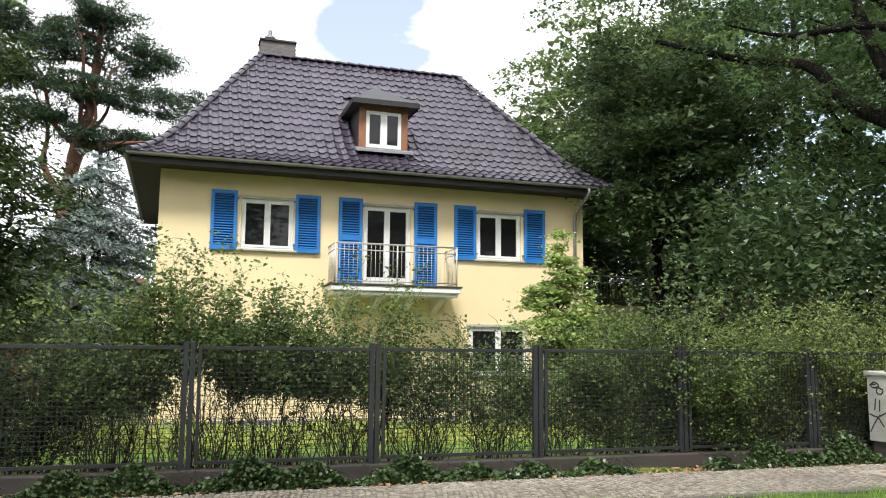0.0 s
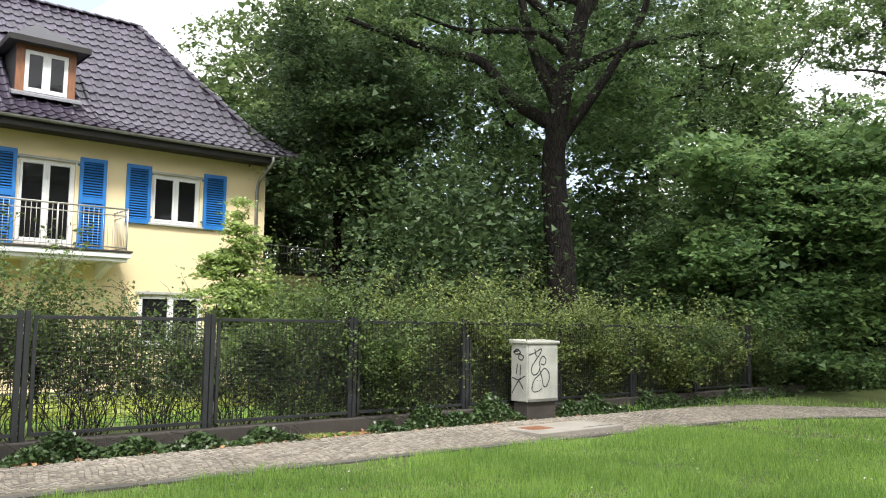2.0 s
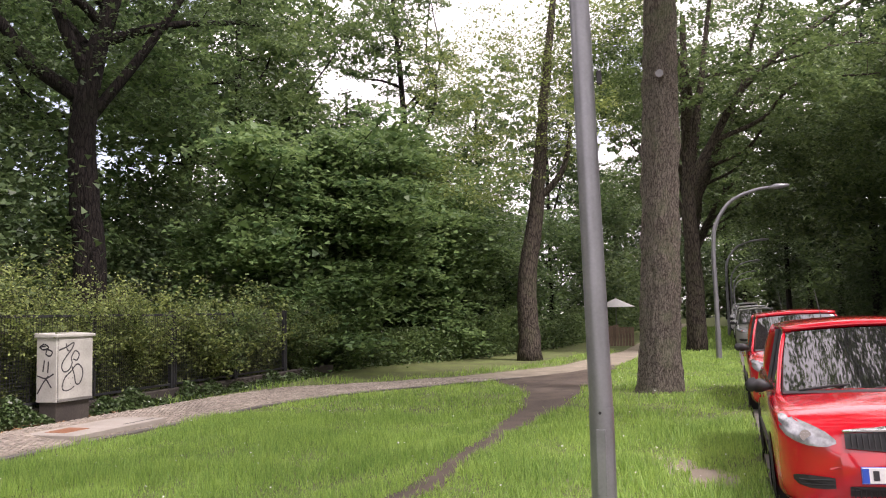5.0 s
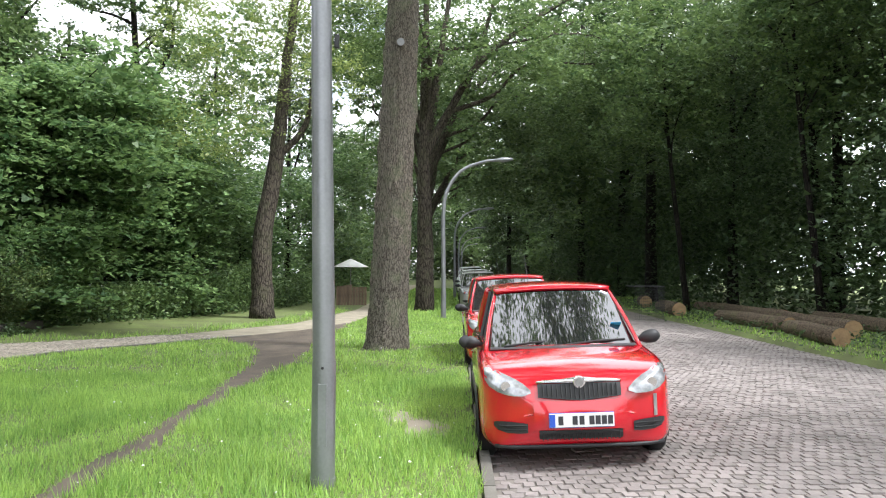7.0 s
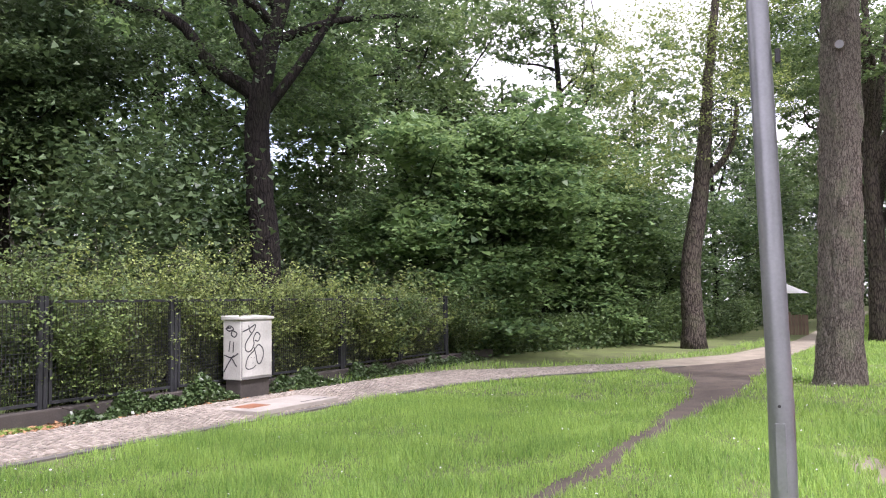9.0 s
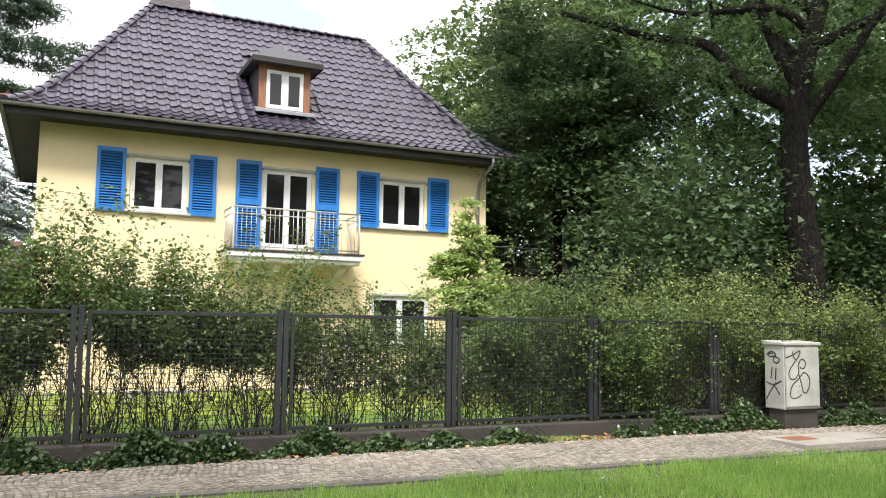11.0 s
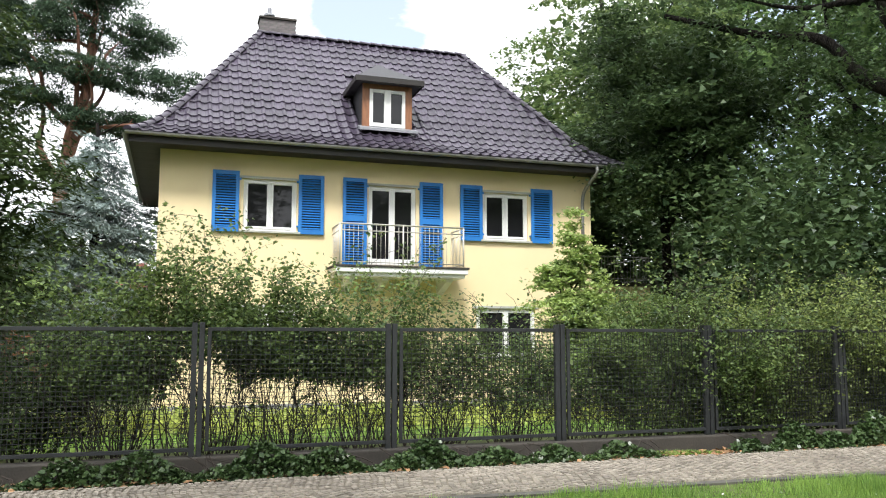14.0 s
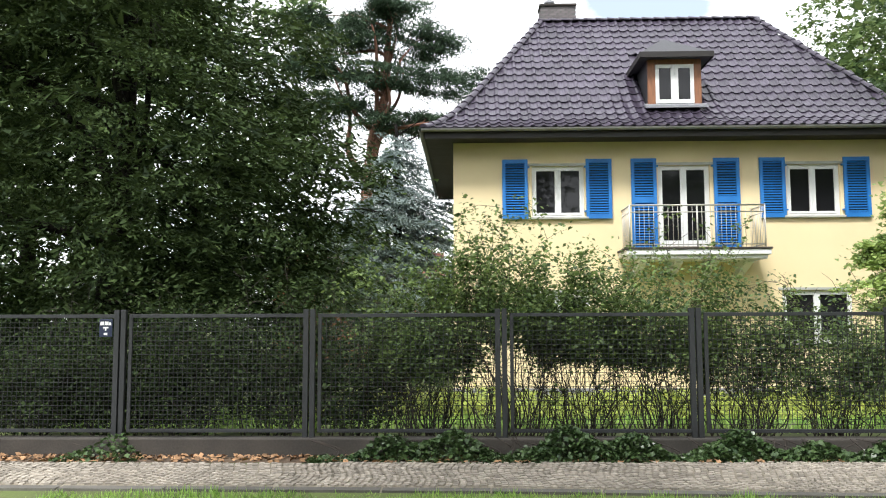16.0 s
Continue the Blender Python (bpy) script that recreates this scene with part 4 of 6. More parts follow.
# the big oak, its shade put into the leaf and bark colours
broad_tree("oak_tree", (17.2, 15.3, G), "large oak with heavy forked limbs and dense crown, shade put into its colours",
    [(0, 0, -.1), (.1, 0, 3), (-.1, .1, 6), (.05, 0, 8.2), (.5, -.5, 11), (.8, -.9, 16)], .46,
    [(0, 1, 13, 6.0, 6.5, 6), (-3, 3.5, 9.5, 3.5, 4, 3), (2.5, -1.5, 9.5, 3, 3, 3), (-4.5, 4.0, 14, 4, 4, 4), (1, 2, 18, 5, 5, 4), (-1, 5, 7, 4, 3, 3)], "leaf_shaded", "bark_shaded", 21,
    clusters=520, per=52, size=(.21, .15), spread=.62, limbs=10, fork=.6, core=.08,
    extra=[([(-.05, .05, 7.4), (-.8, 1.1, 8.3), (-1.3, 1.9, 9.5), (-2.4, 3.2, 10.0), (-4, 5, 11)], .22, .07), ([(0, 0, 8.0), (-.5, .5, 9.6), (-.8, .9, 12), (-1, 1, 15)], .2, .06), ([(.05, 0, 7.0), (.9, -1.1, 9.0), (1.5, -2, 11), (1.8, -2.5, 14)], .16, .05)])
simple("maple_tree", (22.5, 20.5, G), "tall maple in the dark garden", 20, .3, 5.0, "leaf_maple", "bark_shaded", 22, z0=.08, clusters=250, per=64, size=(.27, .23), spread=.75, core=.13)
simple("maple_tree", (28, 17.5, G), "tall maple in the dark garden", 17, .28, 4.5, "leaf_oak", "bark_shaded", 23, z0=.08, clusters=240, per=64, size=(.27, .21), spread=.75, core=.13)
simple("maple_tree", (14.5, 22.5, G), "slim maple beside the villa", 12, .2, 3.4, "leaf_shaded", "bark_shaded", 24, z0=.42, clusters=260, per=70, size=(.22, .16), spread=.65)
simple("maple_tree", (34, 24, G), "tall maple far in the gardens", 19, .3, 6, "leaf_maple", "bark_shaded", 25, z0=.06, clusters=260, per=60, size=(.36, .3), spread=.9)
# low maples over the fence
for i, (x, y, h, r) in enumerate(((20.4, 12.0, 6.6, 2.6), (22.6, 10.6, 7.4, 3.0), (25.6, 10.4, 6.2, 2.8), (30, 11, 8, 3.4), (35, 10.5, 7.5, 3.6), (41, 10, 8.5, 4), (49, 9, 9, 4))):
    simple("young_maple", (x, y, G), "young maple with broad light green leaves", h, .1, r, "leaf_maple", "bark_shaded", 60 + i, z0=.03, clusters=210, per=58 if x < 33 else 38, size=(.2, .19), spread=.85, flat=1.0, vsp=.16, group="young maples along the fence", limbs=7, fork=.2, fine=.75, core=.25)
# sparse pine with a thin trunk
broad_tree("pine_tree", (38.5, 14.6, G), "thin-trunked sparse pine beyond the gardens", [(0, 0, 0), (0, 0, 6), (.1, -.2, 11), (-.3, .2, 18)], .3,
    [(0, 0, 15, 3.4, 3.4, 2.4), (-1.5, 2, 11.5, 2.2, 2.2, 1.0), (2, -2.5, 12.3, 3, 3, .8), (0, 0, 18, 2.6, 2.6, 2), (-1, 3, 16, 3, 3, 1.5)], "leaf_oak", "bark_shaded", 31, clusters=150, per=50, size=(.28, .2), spread=.6, fork=.5)
# leaning tree at the bend of the pavement
broad_tree("leaning_tree", (26.4, 5.75, 0), "leaning roadside tree with dark trunk and sparse foliage", [(0, 0, -.1), (.1, .05, 2.5), (.2, -.35, 5.3), (.3, -.6, 8), (.4, -1.1, 12.5)], .36,
    [(0, 2.0, 6.3, 2.5, 2.6, 1.6), (.5, 1.5, 9.5, 3, 3, 2), (.5, -1.5, 8, 2.4, 2, 1.6), (.5, -1, 12.5, 4, 4, 3)], "leaf_light", "bark_mid", 32, clusters=330, per=42, size=(.13, .09), spread=.6, limbs=0, fork=.5,
    extra=[([(.2, -.3, 5.2), (.3, -1.0, 5.9), (.3, -1.35, 6.6), (.3, -1.5, 7.6)], .13, .06)])


def street_tree(x, y, r, h, seed, label, q=-1):
    """A tall street oak; q: the side to which its heavy limbs reach."""
    return broad_tree("street_oak", (x, y, 0), label, [(0, 0, -.1), (.02, .0, 2.5), (.1, .05, 5), (.15, .05, 8), (.2, 0, h * .8)], r,
        [(0, 0, h * .78, 5.5, 5.5, 3.5), (0, -3.5, h * .62, 4, 4, 2.4), (0, 3, h * .7, 3.5, 3, 2), (0, -6, h * .6, 4, 3, 2), (0, -8.5, h * .52, 4, 3.5, 2.2)], "leaf_oak", "bark_mid", seed, clusters=420 if x < 45 else 250, per=38, size=(.28, .2) if x < 45 else (.42, .3), spread=.7, limbs=2, fork=.6, group="street trees",
        core=0 if x < 45 else .05, roots=1.12,
        extra=[([(.1, 0, h * .39), (.25, q * .9, h * .49), (-.1, q * 2.1, h * .61), (.25, q * 4.4, h * .73), (0, q * 7.5, h * .84)], r * .55, .05),
               ([(-.1, q * 2.0, h * .6), (.4, q * 2.5, h * .73), (.1, q * 3.4, h * .9)], r * .3, .04),
               ([(.1, 0, h * .45), (-.25, q * .5, h * .6), (.2, q * .9, h * .78), (0, q * 1.3, h * .95)], r * .45, .05),
               ([(.1, 0, h * .43), (.3, -q * .8, h * .55), (0, -q * 1.6, h * .7)], r * .4, .05),
               ([(.2, q * .9, h * .49), (.6, q * 2.7, h * .54), (.2, q * 4.0, h * .61), (.5, q * 6.8, h * .62)], r * .28, .03)])


broad_tree("street_oak", (16.2, 1.1, 0), "tall straight street oak with furrowed mossy bark", [(-.03, -.21, 7.2), (.05, -.2, 9), (.1, -.1, 12)], .31,
    [(0, 0, 12, 3.4, 3.4, 2.2), (0, -2.5, 10.5, 2.5, 2.5, 1.2), (0, 2, 11, 2.5, 2, 1.2), (-4.8, -3.4, 11.2, 3.2, 2.2, 1.3), (-6.5, -6.5, 12, 3.5, 2.2, 1.3), (-6, .2, 12, 3, 1.8, 1.3)], "leaf_oak", "bark_oak", 81, core=0, clusters=260, per=50, size=(.24, .17), spread=.7, limbs=8, fork=.3, group="street trees", roots=1)
oak = bpy.data.objects["street_oak"]
g = Geo()
NA, NR = 84, 96
for r in range(NR + 1):
    z = -.1 + 7.6 * r / NR
    u = z / 7.5
    cx, cy = .05 * math.sin(z * .5), .07 - .29 * max(u, 0)
    rad = .385 - .085 * u + .07 * math.exp(-max(z, 0) * 3)
    for k in range(NA):
        a = 2 * math.pi * k / NA
        q = Vector((math.cos(a) * rad * 11, math.sin(a) * rad * 11, z * 2.6))
        ridge = abs(noise.noise(q)) + .5 * abs(noise.noise(q * 2.1 + Vector((3, 1, 7))))
        big = noise.noise(Vector((math.cos(a) * 1.3, math.sin(a) * 1.3, z * .5)))
        rr = rad + .075 * ridge + .02 * big - .02
        g.v.append((cx + math.cos(a) * rr, cy + math.sin(a) * rr, z))
for r in range(NR):
    for k in range(NA):
        g.f.append((r * NA + k, r * NA + (k + 1) % NA, (r + 1) * NA + (k + 1) % NA, (r + 1) * NA + k))
part("lower_trunk", g, M["bark_oak"], oak, "furrowed grey-brown trunk with pale lichen", smooth=True)
part("knot", Geo().tube([(-.40, -.17, 6.03), (-.33, -.17, 6.03)], .1, 14), M["bark_oak"], oak, "round scar of a sawn limb", bevel=.02)
part("knot_face", Geo().tube([(-.42, -.17, 6.03), (-.398, -.17, 6.03)], .075, 12), M["plinth"], oak, "grey healed wood")
# the street tree by the camera, whose crown shows in the windscreen
broad_tree("street_oak", (-5.5, .9, 0), "street oak with limbs arching over the road", [(0, 0, -.1), (.1, 0, 4), (.4, 0, 8), (.6, 0, 12)], .4,
    [(8, -3.0, 11.5, 4.0, 4.0, 1.6), (2, -2, 12.5, 4, 4, 2), (13.5, -2.8, 11.0, 3.2, 3.0, 1.2)], "leaf_oak", "bark_mid", 80, core=0, clusters=330, per=36, size=(.26, .19), spread=.75, limbs=10, fork=.5, group="street trees")
for i, x in enumerate((32, 41, 50, 61, 73, 88)):
    street_tree(x, .6 + .1 * (i % 3), .37, 16 + i % 3, 82 + i, "street oak with limbs arching over the road")
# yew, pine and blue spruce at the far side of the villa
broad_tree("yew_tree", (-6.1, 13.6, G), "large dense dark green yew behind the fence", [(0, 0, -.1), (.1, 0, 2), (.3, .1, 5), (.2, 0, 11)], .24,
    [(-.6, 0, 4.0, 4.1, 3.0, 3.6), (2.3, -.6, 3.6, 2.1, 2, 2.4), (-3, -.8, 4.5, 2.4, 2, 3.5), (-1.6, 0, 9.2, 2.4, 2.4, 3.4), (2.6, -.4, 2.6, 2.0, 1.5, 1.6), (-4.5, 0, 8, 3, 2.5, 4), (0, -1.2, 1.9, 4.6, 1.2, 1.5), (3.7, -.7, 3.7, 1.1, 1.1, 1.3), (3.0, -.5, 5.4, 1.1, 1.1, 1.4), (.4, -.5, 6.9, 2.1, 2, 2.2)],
    "leaf_yew", "bark_shaded", 51, clusters=1500, per=54, size=(.17, .055), tight=.9, vsp=.3, spread=.55, limbs=9, fork=.12, flat=.5, hollow=.4, fine=.72, core=.16, rays=.42)
broad_tree("scots_pine", (-5.0, 38, G), "tall scots pine with reddish upper trunk", [(0, 0, 0), (0, 0, 5), (.3, 0, 9), (1.0, 0, 12.5), (1.2, 0, 16.5)], .42,
    [(-1.3, 0, 12.2, 1.8, 1.8, .7), (1.2, 0, 11.3, 1.6, 1.8, .6), (3.5, 0, 11.0, 1.7, 1.6, .65), (-2.4, 0, 14.0, 1.9, 1.8, .8), (.9, 0, 13.4, 2.1, 2.2, .8), (3.9, 0, 13.0, 1.9, 1.7, .8), (-.3, 0, 15.6, 2.2, 2, .85), (2.8, 0, 15.0, 2.1, 2, .8), (1.3, 0, 16.7, 2.3, 2, .8), (-2.8, 0, 16.2, 1.6, 1.4, .7), (-3.2, 0, 12.2, 1.2, 1.4, .6)], "leaf_pine", "bark_pine", 52, clusters=500, per=64, size=(.34, .055), spread=.5, limbs=16, fork=.45, flat=.1, roots=1.05, hollow=.1, fine=.8, core=0)
broad_tree("blue_spruce", (-2.9, 31.5, G), "silvery blue spruce with drooping branches", [(0, 0, 0), (0, 0, 4), (.1, 0, 7), (0, 0, 9.6)], .2,
    [(0, 0, 3, 2.6, 2.4, 2.2), (0, 0, 5.5, 2.0, 2, 1.8), (0, 0, 7.6, 1.3, 1.3, 1.4), (-1.8, 0, 4, 1.8, 1.6, 2)], "leaf_spruce", "bark_shaded", 53, clusters=620, per=70, size=(.24, .055), spread=.5, limbs=16, fork=.1, flat=.3, fine=.8, core=.05, rays=.7)
# pear at the corner of the villa
broad_tree("pear_tree", (7.22, 14.6, G), "small light green pear tree in the garden", [(0, 0, 0), (.05, 0, 1.2), (-.05, .1, 2.5), (0, 0, 3.7)], .05,
    [(-.08, 0, 3.75, .16, .2, .4), (-.02, 0, 3.15, .36, .4, .45), (-.42, 0, 2.75, .35, .4, .25), (.25, 0, 2.5, .4, .5, .5), (-.12, 0, 2.1, .75, .6, .45), (.25, 0, 1.5, .8, .6, .6)],
    "leaf_pear", "bark_twig", 54, clusters=230, per=46, size=(.12, .095), spread=.19, limbs=9, fork=.2, fine=.72, core=0)
# bush before the side terrace
simple("garden_bush", (9.7, 17.2, G), "leafy garden bush before the side terrace", 3.1, .05, 1.15, "leaf_shrub", "bark_twig", 55, z0=.05, clusters=150, per=60, size=(.1, .07), spread=.32, limbs=7, fork=.1, core=.05, fine=.8)
# wood across the road
rw = random.Random(9)
wood = []
for i in range(4):
    wood.append(simple("woodland_tree", (41 + i * 9, -16 - (i % 2) * 4, 0), "dense dark green woodland tree across the road", 15 + 2 * i, .25, 4.2 + .3 * i, "leaf_shaded" if i % 2 else "leaf_oak", "bark_shaded", 90 + i, z0=.05, clusters=230, per=32, size=(.4, .31), spread=.8, group="woodland trees"))
spots = [(52, -21), (30, -24), (36, -22), (44, -11.5), (53, -12), (20, -25), (62, -11), (72, -13), (84, -12), (98, -11)]
for i, (x, y) in enumerate(spots):
    copy_thing(wood[i % 4], pose(x, y, 0, 0, 0, rw.uniform(0, 360)) @ Matrix.Scale(1.25 if x > 40 else 1.0, 4))
# gardens far along the road on the villa's side, fillers behind the yew and at the road's end; those at y < -12 are
# unseen, added to darken the window reflections
for i, (x, y) in enumerate(((44, 20), (55, 15), (66, 12), (78, 10), (92, 9), (-12, 40), (-13, 24), (-10, 21), (-16, 18), (-13, -14), (4, -14.5), (13, -13.5), (108, 4), (118, -3), (128, 2), (135, -6), (100, -9))):
    copy_thing(wood[(i + 1) % 4], pose(x, y, ground_z(y), 0, 0, rw.uniform(0, 360)) @ Matrix.Scale(1.3 if x > 95 else .8 if y < -12 else 1.0, 4))

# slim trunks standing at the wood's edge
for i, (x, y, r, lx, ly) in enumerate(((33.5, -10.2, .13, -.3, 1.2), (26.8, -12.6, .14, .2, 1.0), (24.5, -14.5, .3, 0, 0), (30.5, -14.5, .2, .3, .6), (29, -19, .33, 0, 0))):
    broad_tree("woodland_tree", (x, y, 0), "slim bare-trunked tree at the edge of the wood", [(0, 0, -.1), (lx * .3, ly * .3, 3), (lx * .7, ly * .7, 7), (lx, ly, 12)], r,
        [(lx, ly, 11, 3.2, 3.2, 2.5), (lx, ly - 1, 8, 2.4, 2.4, 1.5)], "leaf_oak", "bark_shaded", 120 + i, clusters=130, per=40, size=(.26, .2), spread=.7, limbs=7, fork=.55, group="woodland trees")

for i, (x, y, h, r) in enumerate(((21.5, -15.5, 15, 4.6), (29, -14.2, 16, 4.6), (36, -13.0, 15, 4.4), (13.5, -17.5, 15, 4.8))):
    simple("woodland_tree", (x, y, 0), "dense dark green tree at the edge of the wood", h, .24, r, "leaf_shaded", "bark_shaded", 140 + i, z0=.06, clusters=330, per=54, size=(.19, .14), spread=.7, group="woodland trees")

# ---- street things ----
def grid_geo(rows):
    g, n = Geo(), len(rows[0])
    for r in rows:
        g.v += [tuple(p) for p in r]
    for i in range(len(rows) - 1):
        for k in range(n - 1):
            a = i * n + k
            g.f.append((a, a + 1, a + n + 1, a + n))
    return g


STATIONS = [(-.035, .30, .36, .52, .24, .56), (0.00, .46, .30, .60, .40, .645), (0.03, .60, .24, .70, .52, .745), (0.10, .71, .20, .78, .59, .815), (0.25, .785, .19, .84, .64, .875), (0.5, .815, .19, .885, .67, .925),
            (0.85, .82, .2, .915, .69, .965), (1.15, .82, .2, .935, .70, .985), (2.0, .82, .2, .95, .72, .975), (3.0, .82, .2, .965, .72, .975), (3.6, .80, .22, .97, .70, .975), (3.85, .76, .25, .95, .66, .96), (3.97, .64, .32, .85, .5, .88)]


def catmull(a, k):
    """Rows of numbers made finer by a smooth curve through them."""
    a = np.array(a, float)
    p = np.vstack([2 * a[0] - a[1], a, 2 * a[-1] - a[-2]])
    out = []
    for i in range(1, len(p) - 2):
        for t in np.arange(k) / k:
            out.append(.5 * (2 * p[i] + (p[i + 1] - p[i - 1]) * t + (2 * p[i - 1] - 5 * p[i] + 4 * p[i + 1] - p[i + 2]) * t * t + (3 * p[i] - p[i - 1] - 3 * p[i + 1] + p[i + 2]) * t ** 3))
    return np.array(out + [a[-1]])


FINE = catmull(STATIONS, 5)


def half_section(s):
    u, w, zb, zs, ws, zt = s
    half = [(0, zb), (w * .8, zb), (w * .965, zb + .05), (w, zb + .16), (w, (zb + zs) / 2 + .04), (w * .985, zs - .07), (ws + (w - ws) * .55, zs - .005), (ws, zs + .012), (ws * .6, zt - .01), (ws * .3, zt - .001), (0, zt)]
    return catmull(half, 3)


def body_section(s):
    half = half_section(s)
    return [(s[0], -y, z) for y, z in half] + [(s[0], y, z) for y, z in half[-2:0:-1]]


HALVES = [(s[0], half_section(s)) for s in FINE[:40]]


def front_x(y, z):
    """Where the skin of the nose lies along the car's length at that half width and height."""
    y, last = abs(y), None
    for u, h in HALVES:
        k = int(np.argmax(h[:, 0]))
        if y <= h[k, 0]:
            lo = np.interp(y, h[:k + 1, 0], h[:k + 1, 1])
            hi = np.interp(y, h[k:, 0][::-1], h[k:, 1][::-1])
            if lo <= z <= hi:
                return u
    return .8


def front_patch(outline, lift):
    """A thin shield laid on the nose: columns of (y, z_low, z_high)."""
    rows = [[(front_x(y, z) - lift, y, z) for z in np.linspace(zl, zh, 6)] for y, zl, zh in outline]
    return grid_geo(rows)


def wheel(parent, u, y):
    s = 1 if y > 0 else -1
    prof = [(.19, .0), (.27, .0), (.298, .03), (.298, .13), (.27, .165), (.19, .165)]
    n, g = 22, Geo()
    for r, d in prof:
        g.v += [(u + r * math.cos(2 * math.pi * k / n), y + s * (d - .165), .298 + r * math.sin(2 * math.pi * k / n)) for k in range(n)]
    for i in range(len(prof) - 1):
        g.f += [(i * n + k, i * n + (k + 1) % n, (i + 1) * n + (k + 1) % n, (i + 1) * n + k) for k in range(n)]
    w = part("wheel", g, M["rubber"], parent, "black road tyre", smooth=True)
    g = Geo()
    for r, d in ((.205, -.01), (.18, -.04), (.06, -.025), (.0, -.02)):
        g.v += [(u + r * math.cos(2 * math.pi * k / n), y + s * d, .298 + r * math.sin(2 * math.pi * k / n)) for k in range(n)]
    for i in range(3):
        g.f += [(i * n + k, i * n + (k + 1) % n, (i + 1) * n + (k + 1) % n, (i + 1) * n + k) for k in range(n)]
    part("rim", g, M["zinc"], w, "grey wheel cover")


def hatchback(at, label, paint, detail=True, scale=1.0, tilt=-2.4):
    t = thing("car", at, label, "car")
    t.matrix_world = pose(*at, tilt, 0, -1.6) @ Matrix.Scale(scale, 4)
    g = grid_geo([body_section(s) + body_section(s)[:1] for s in FINE])
    n = len(body_section(FINE[0])) + 1
    g.f += [tuple(range(n - 1)), tuple(reversed(range((len(FINE) - 1) * n, len(FINE) * n - 1)))]
    body = part("body", g, paint, t, smooth=True)
    # cabin: glass all round, roof and pillars
    ws = [[(1.02 - .16 * (1 - (y / .7) ** 2) + (.70 - .04 * (y / .58) ** 2) * v, y * (1 - .19 * v), .945 + .505 * v - .02 * (y / .7) ** 2) for y in np.linspace(-.7, .7, 9)] for v in np.linspace(0, 1, 5)]
    glass = part("windscreen", grid_geo(ws), M["car_glass"], t, "windscreen reflecting trees and sky", smooth=True)
    rw_ = [[(3.86 + .06 * (1 - (y / .66) ** 2) - .5 * v, y * (1 - .15 * v), .97 + .46 * v) for y in np.linspace(-.66, .66, 7)] for v in np.linspace(0, 1, 4)]
    part("rear_window", grid_geo(rw_), M["car_glass"], t, smooth=True)
    for s in (-1, 1):
        a, b, c, d = (1.04, s * .705, .93), (3.82, s * .66, .955), (3.36, s * .565, 1.43), (1.7, s * .57, 1.43)
        mid0, mid1 = (2.3, s * .715, .94), (2.45, s * .585, 1.445)
        part("side_window", Geo().add([a, mid0, b, c, mid1, d], [(0, 1, 4, 5), (1, 2, 3, 4)] if s < 0 else [(5, 4, 1, 0), (4, 3, 2, 1)]), M["car_glass"], t)
        part("windscreen_pillar", Geo().tube(smooth_line([(.96, s * .72, .93), (1.36, s * .655, 1.21), (1.74, s * .575, 1.45)], 4), [.02] * 9, 8), paint, t, smooth=True)
        part("door_pillar", Geo().tube([(2.3, s * .715, .94), (2.42, s * .585, 1.44)], .035, 6), M["black_plastic"], t)
        part("rear_pillar", Geo().tube(smooth_line([(3.84, s * .66, .94), (3.6, s * .62, 1.2), (3.34, s * .56, 1.44)], 4), [.07, .07, .075, .08, .08, .08, .075, .07, .06], 8), paint, t, smooth=True)
    rows = [[(u, y * wd, z + cr * (1 - (y) ** 2)) for y in np.linspace(-1, 1, 9)] for u, wd, z, cr in ((1.66, .57, 1.435, .02), (1.72, .595, 1.45, .03), (2.2, .60, 1.465, .04), (2.9, .60, 1.462, .04), (3.4, .585, 1.44, .03), (3.5, .56, 1.41, .02))]
    g = grid_geo(rows)
    roof_ob = part("roof", g, paint, t, smooth=True)
    so = roof_ob.modifiers.new("solid", "SOLIDIFY")
    so.thickness, so.offset = .035, -1
    for s in (-1, 1):
        for u in (.78, 3.24):
            n2 = 20
            # flat black disc drawn for the shaded hollow round the wheel
            part("wheel_well_shade", Geo().add([(u + .36 * math.cos(2 * math.pi * k / n2), s * .8235, max(.19, .298 + .36 * math.sin(2 * math.pi * k / n2))) for k in range(n2)], [tuple(range(n2))]), M["black_plastic"], t)
            wheel(t, u, s * .835)
        m = part("mirror", Geo().tube(smooth_line([(1.22, s * .75, .96), (1.2, s * .82, .98), (1.2, s * .9, 1.0), (1.21, s * .97, 1.0)], 3), [.025, .03, .05, .07, .08, .085, .085, .08, .06, .02], 12), M["black_plastic"], t, "black plastic wing mirror", smooth=True)
        for v in m.data.vertices:
            v.co.x = 1.21 + (v.co.x - 1.21) * .6
            v.co.z = 1.0 + (v.co.z - 1.0) * .78
    if not detail:
        return t
    for s in (-1, 1):
        ol = [(s * y, zl, zh) for y, zl, zh in ((.40, .665, .69), (.46, .645, .745), (.53, .645, .785), (.60, .655, .815), (.67, .68, .84), (.73, .715, .855), (.765, .76, .845))]
        g = front_patch(ol, .032)
        h = part("headlight", g, M["lamp_clear"], t, "clear headlight with silver reflector", smooth=True)
        fx = front_x(.6, .725)
        g = Geo().tube([(fx - .038, s * .60, .725), (fx + .01, s * .60, .725)], .04, 14)
        part("reflector", g, M["chrome"], h, "round chrome reflector")
        ol = [(s * y, zl, zh) for y, zl, zh in ((.43, .345, .42), (.5, .34, .43), (.6, .345, .44), (.67, .365, .44), (.705, .40, .43))]
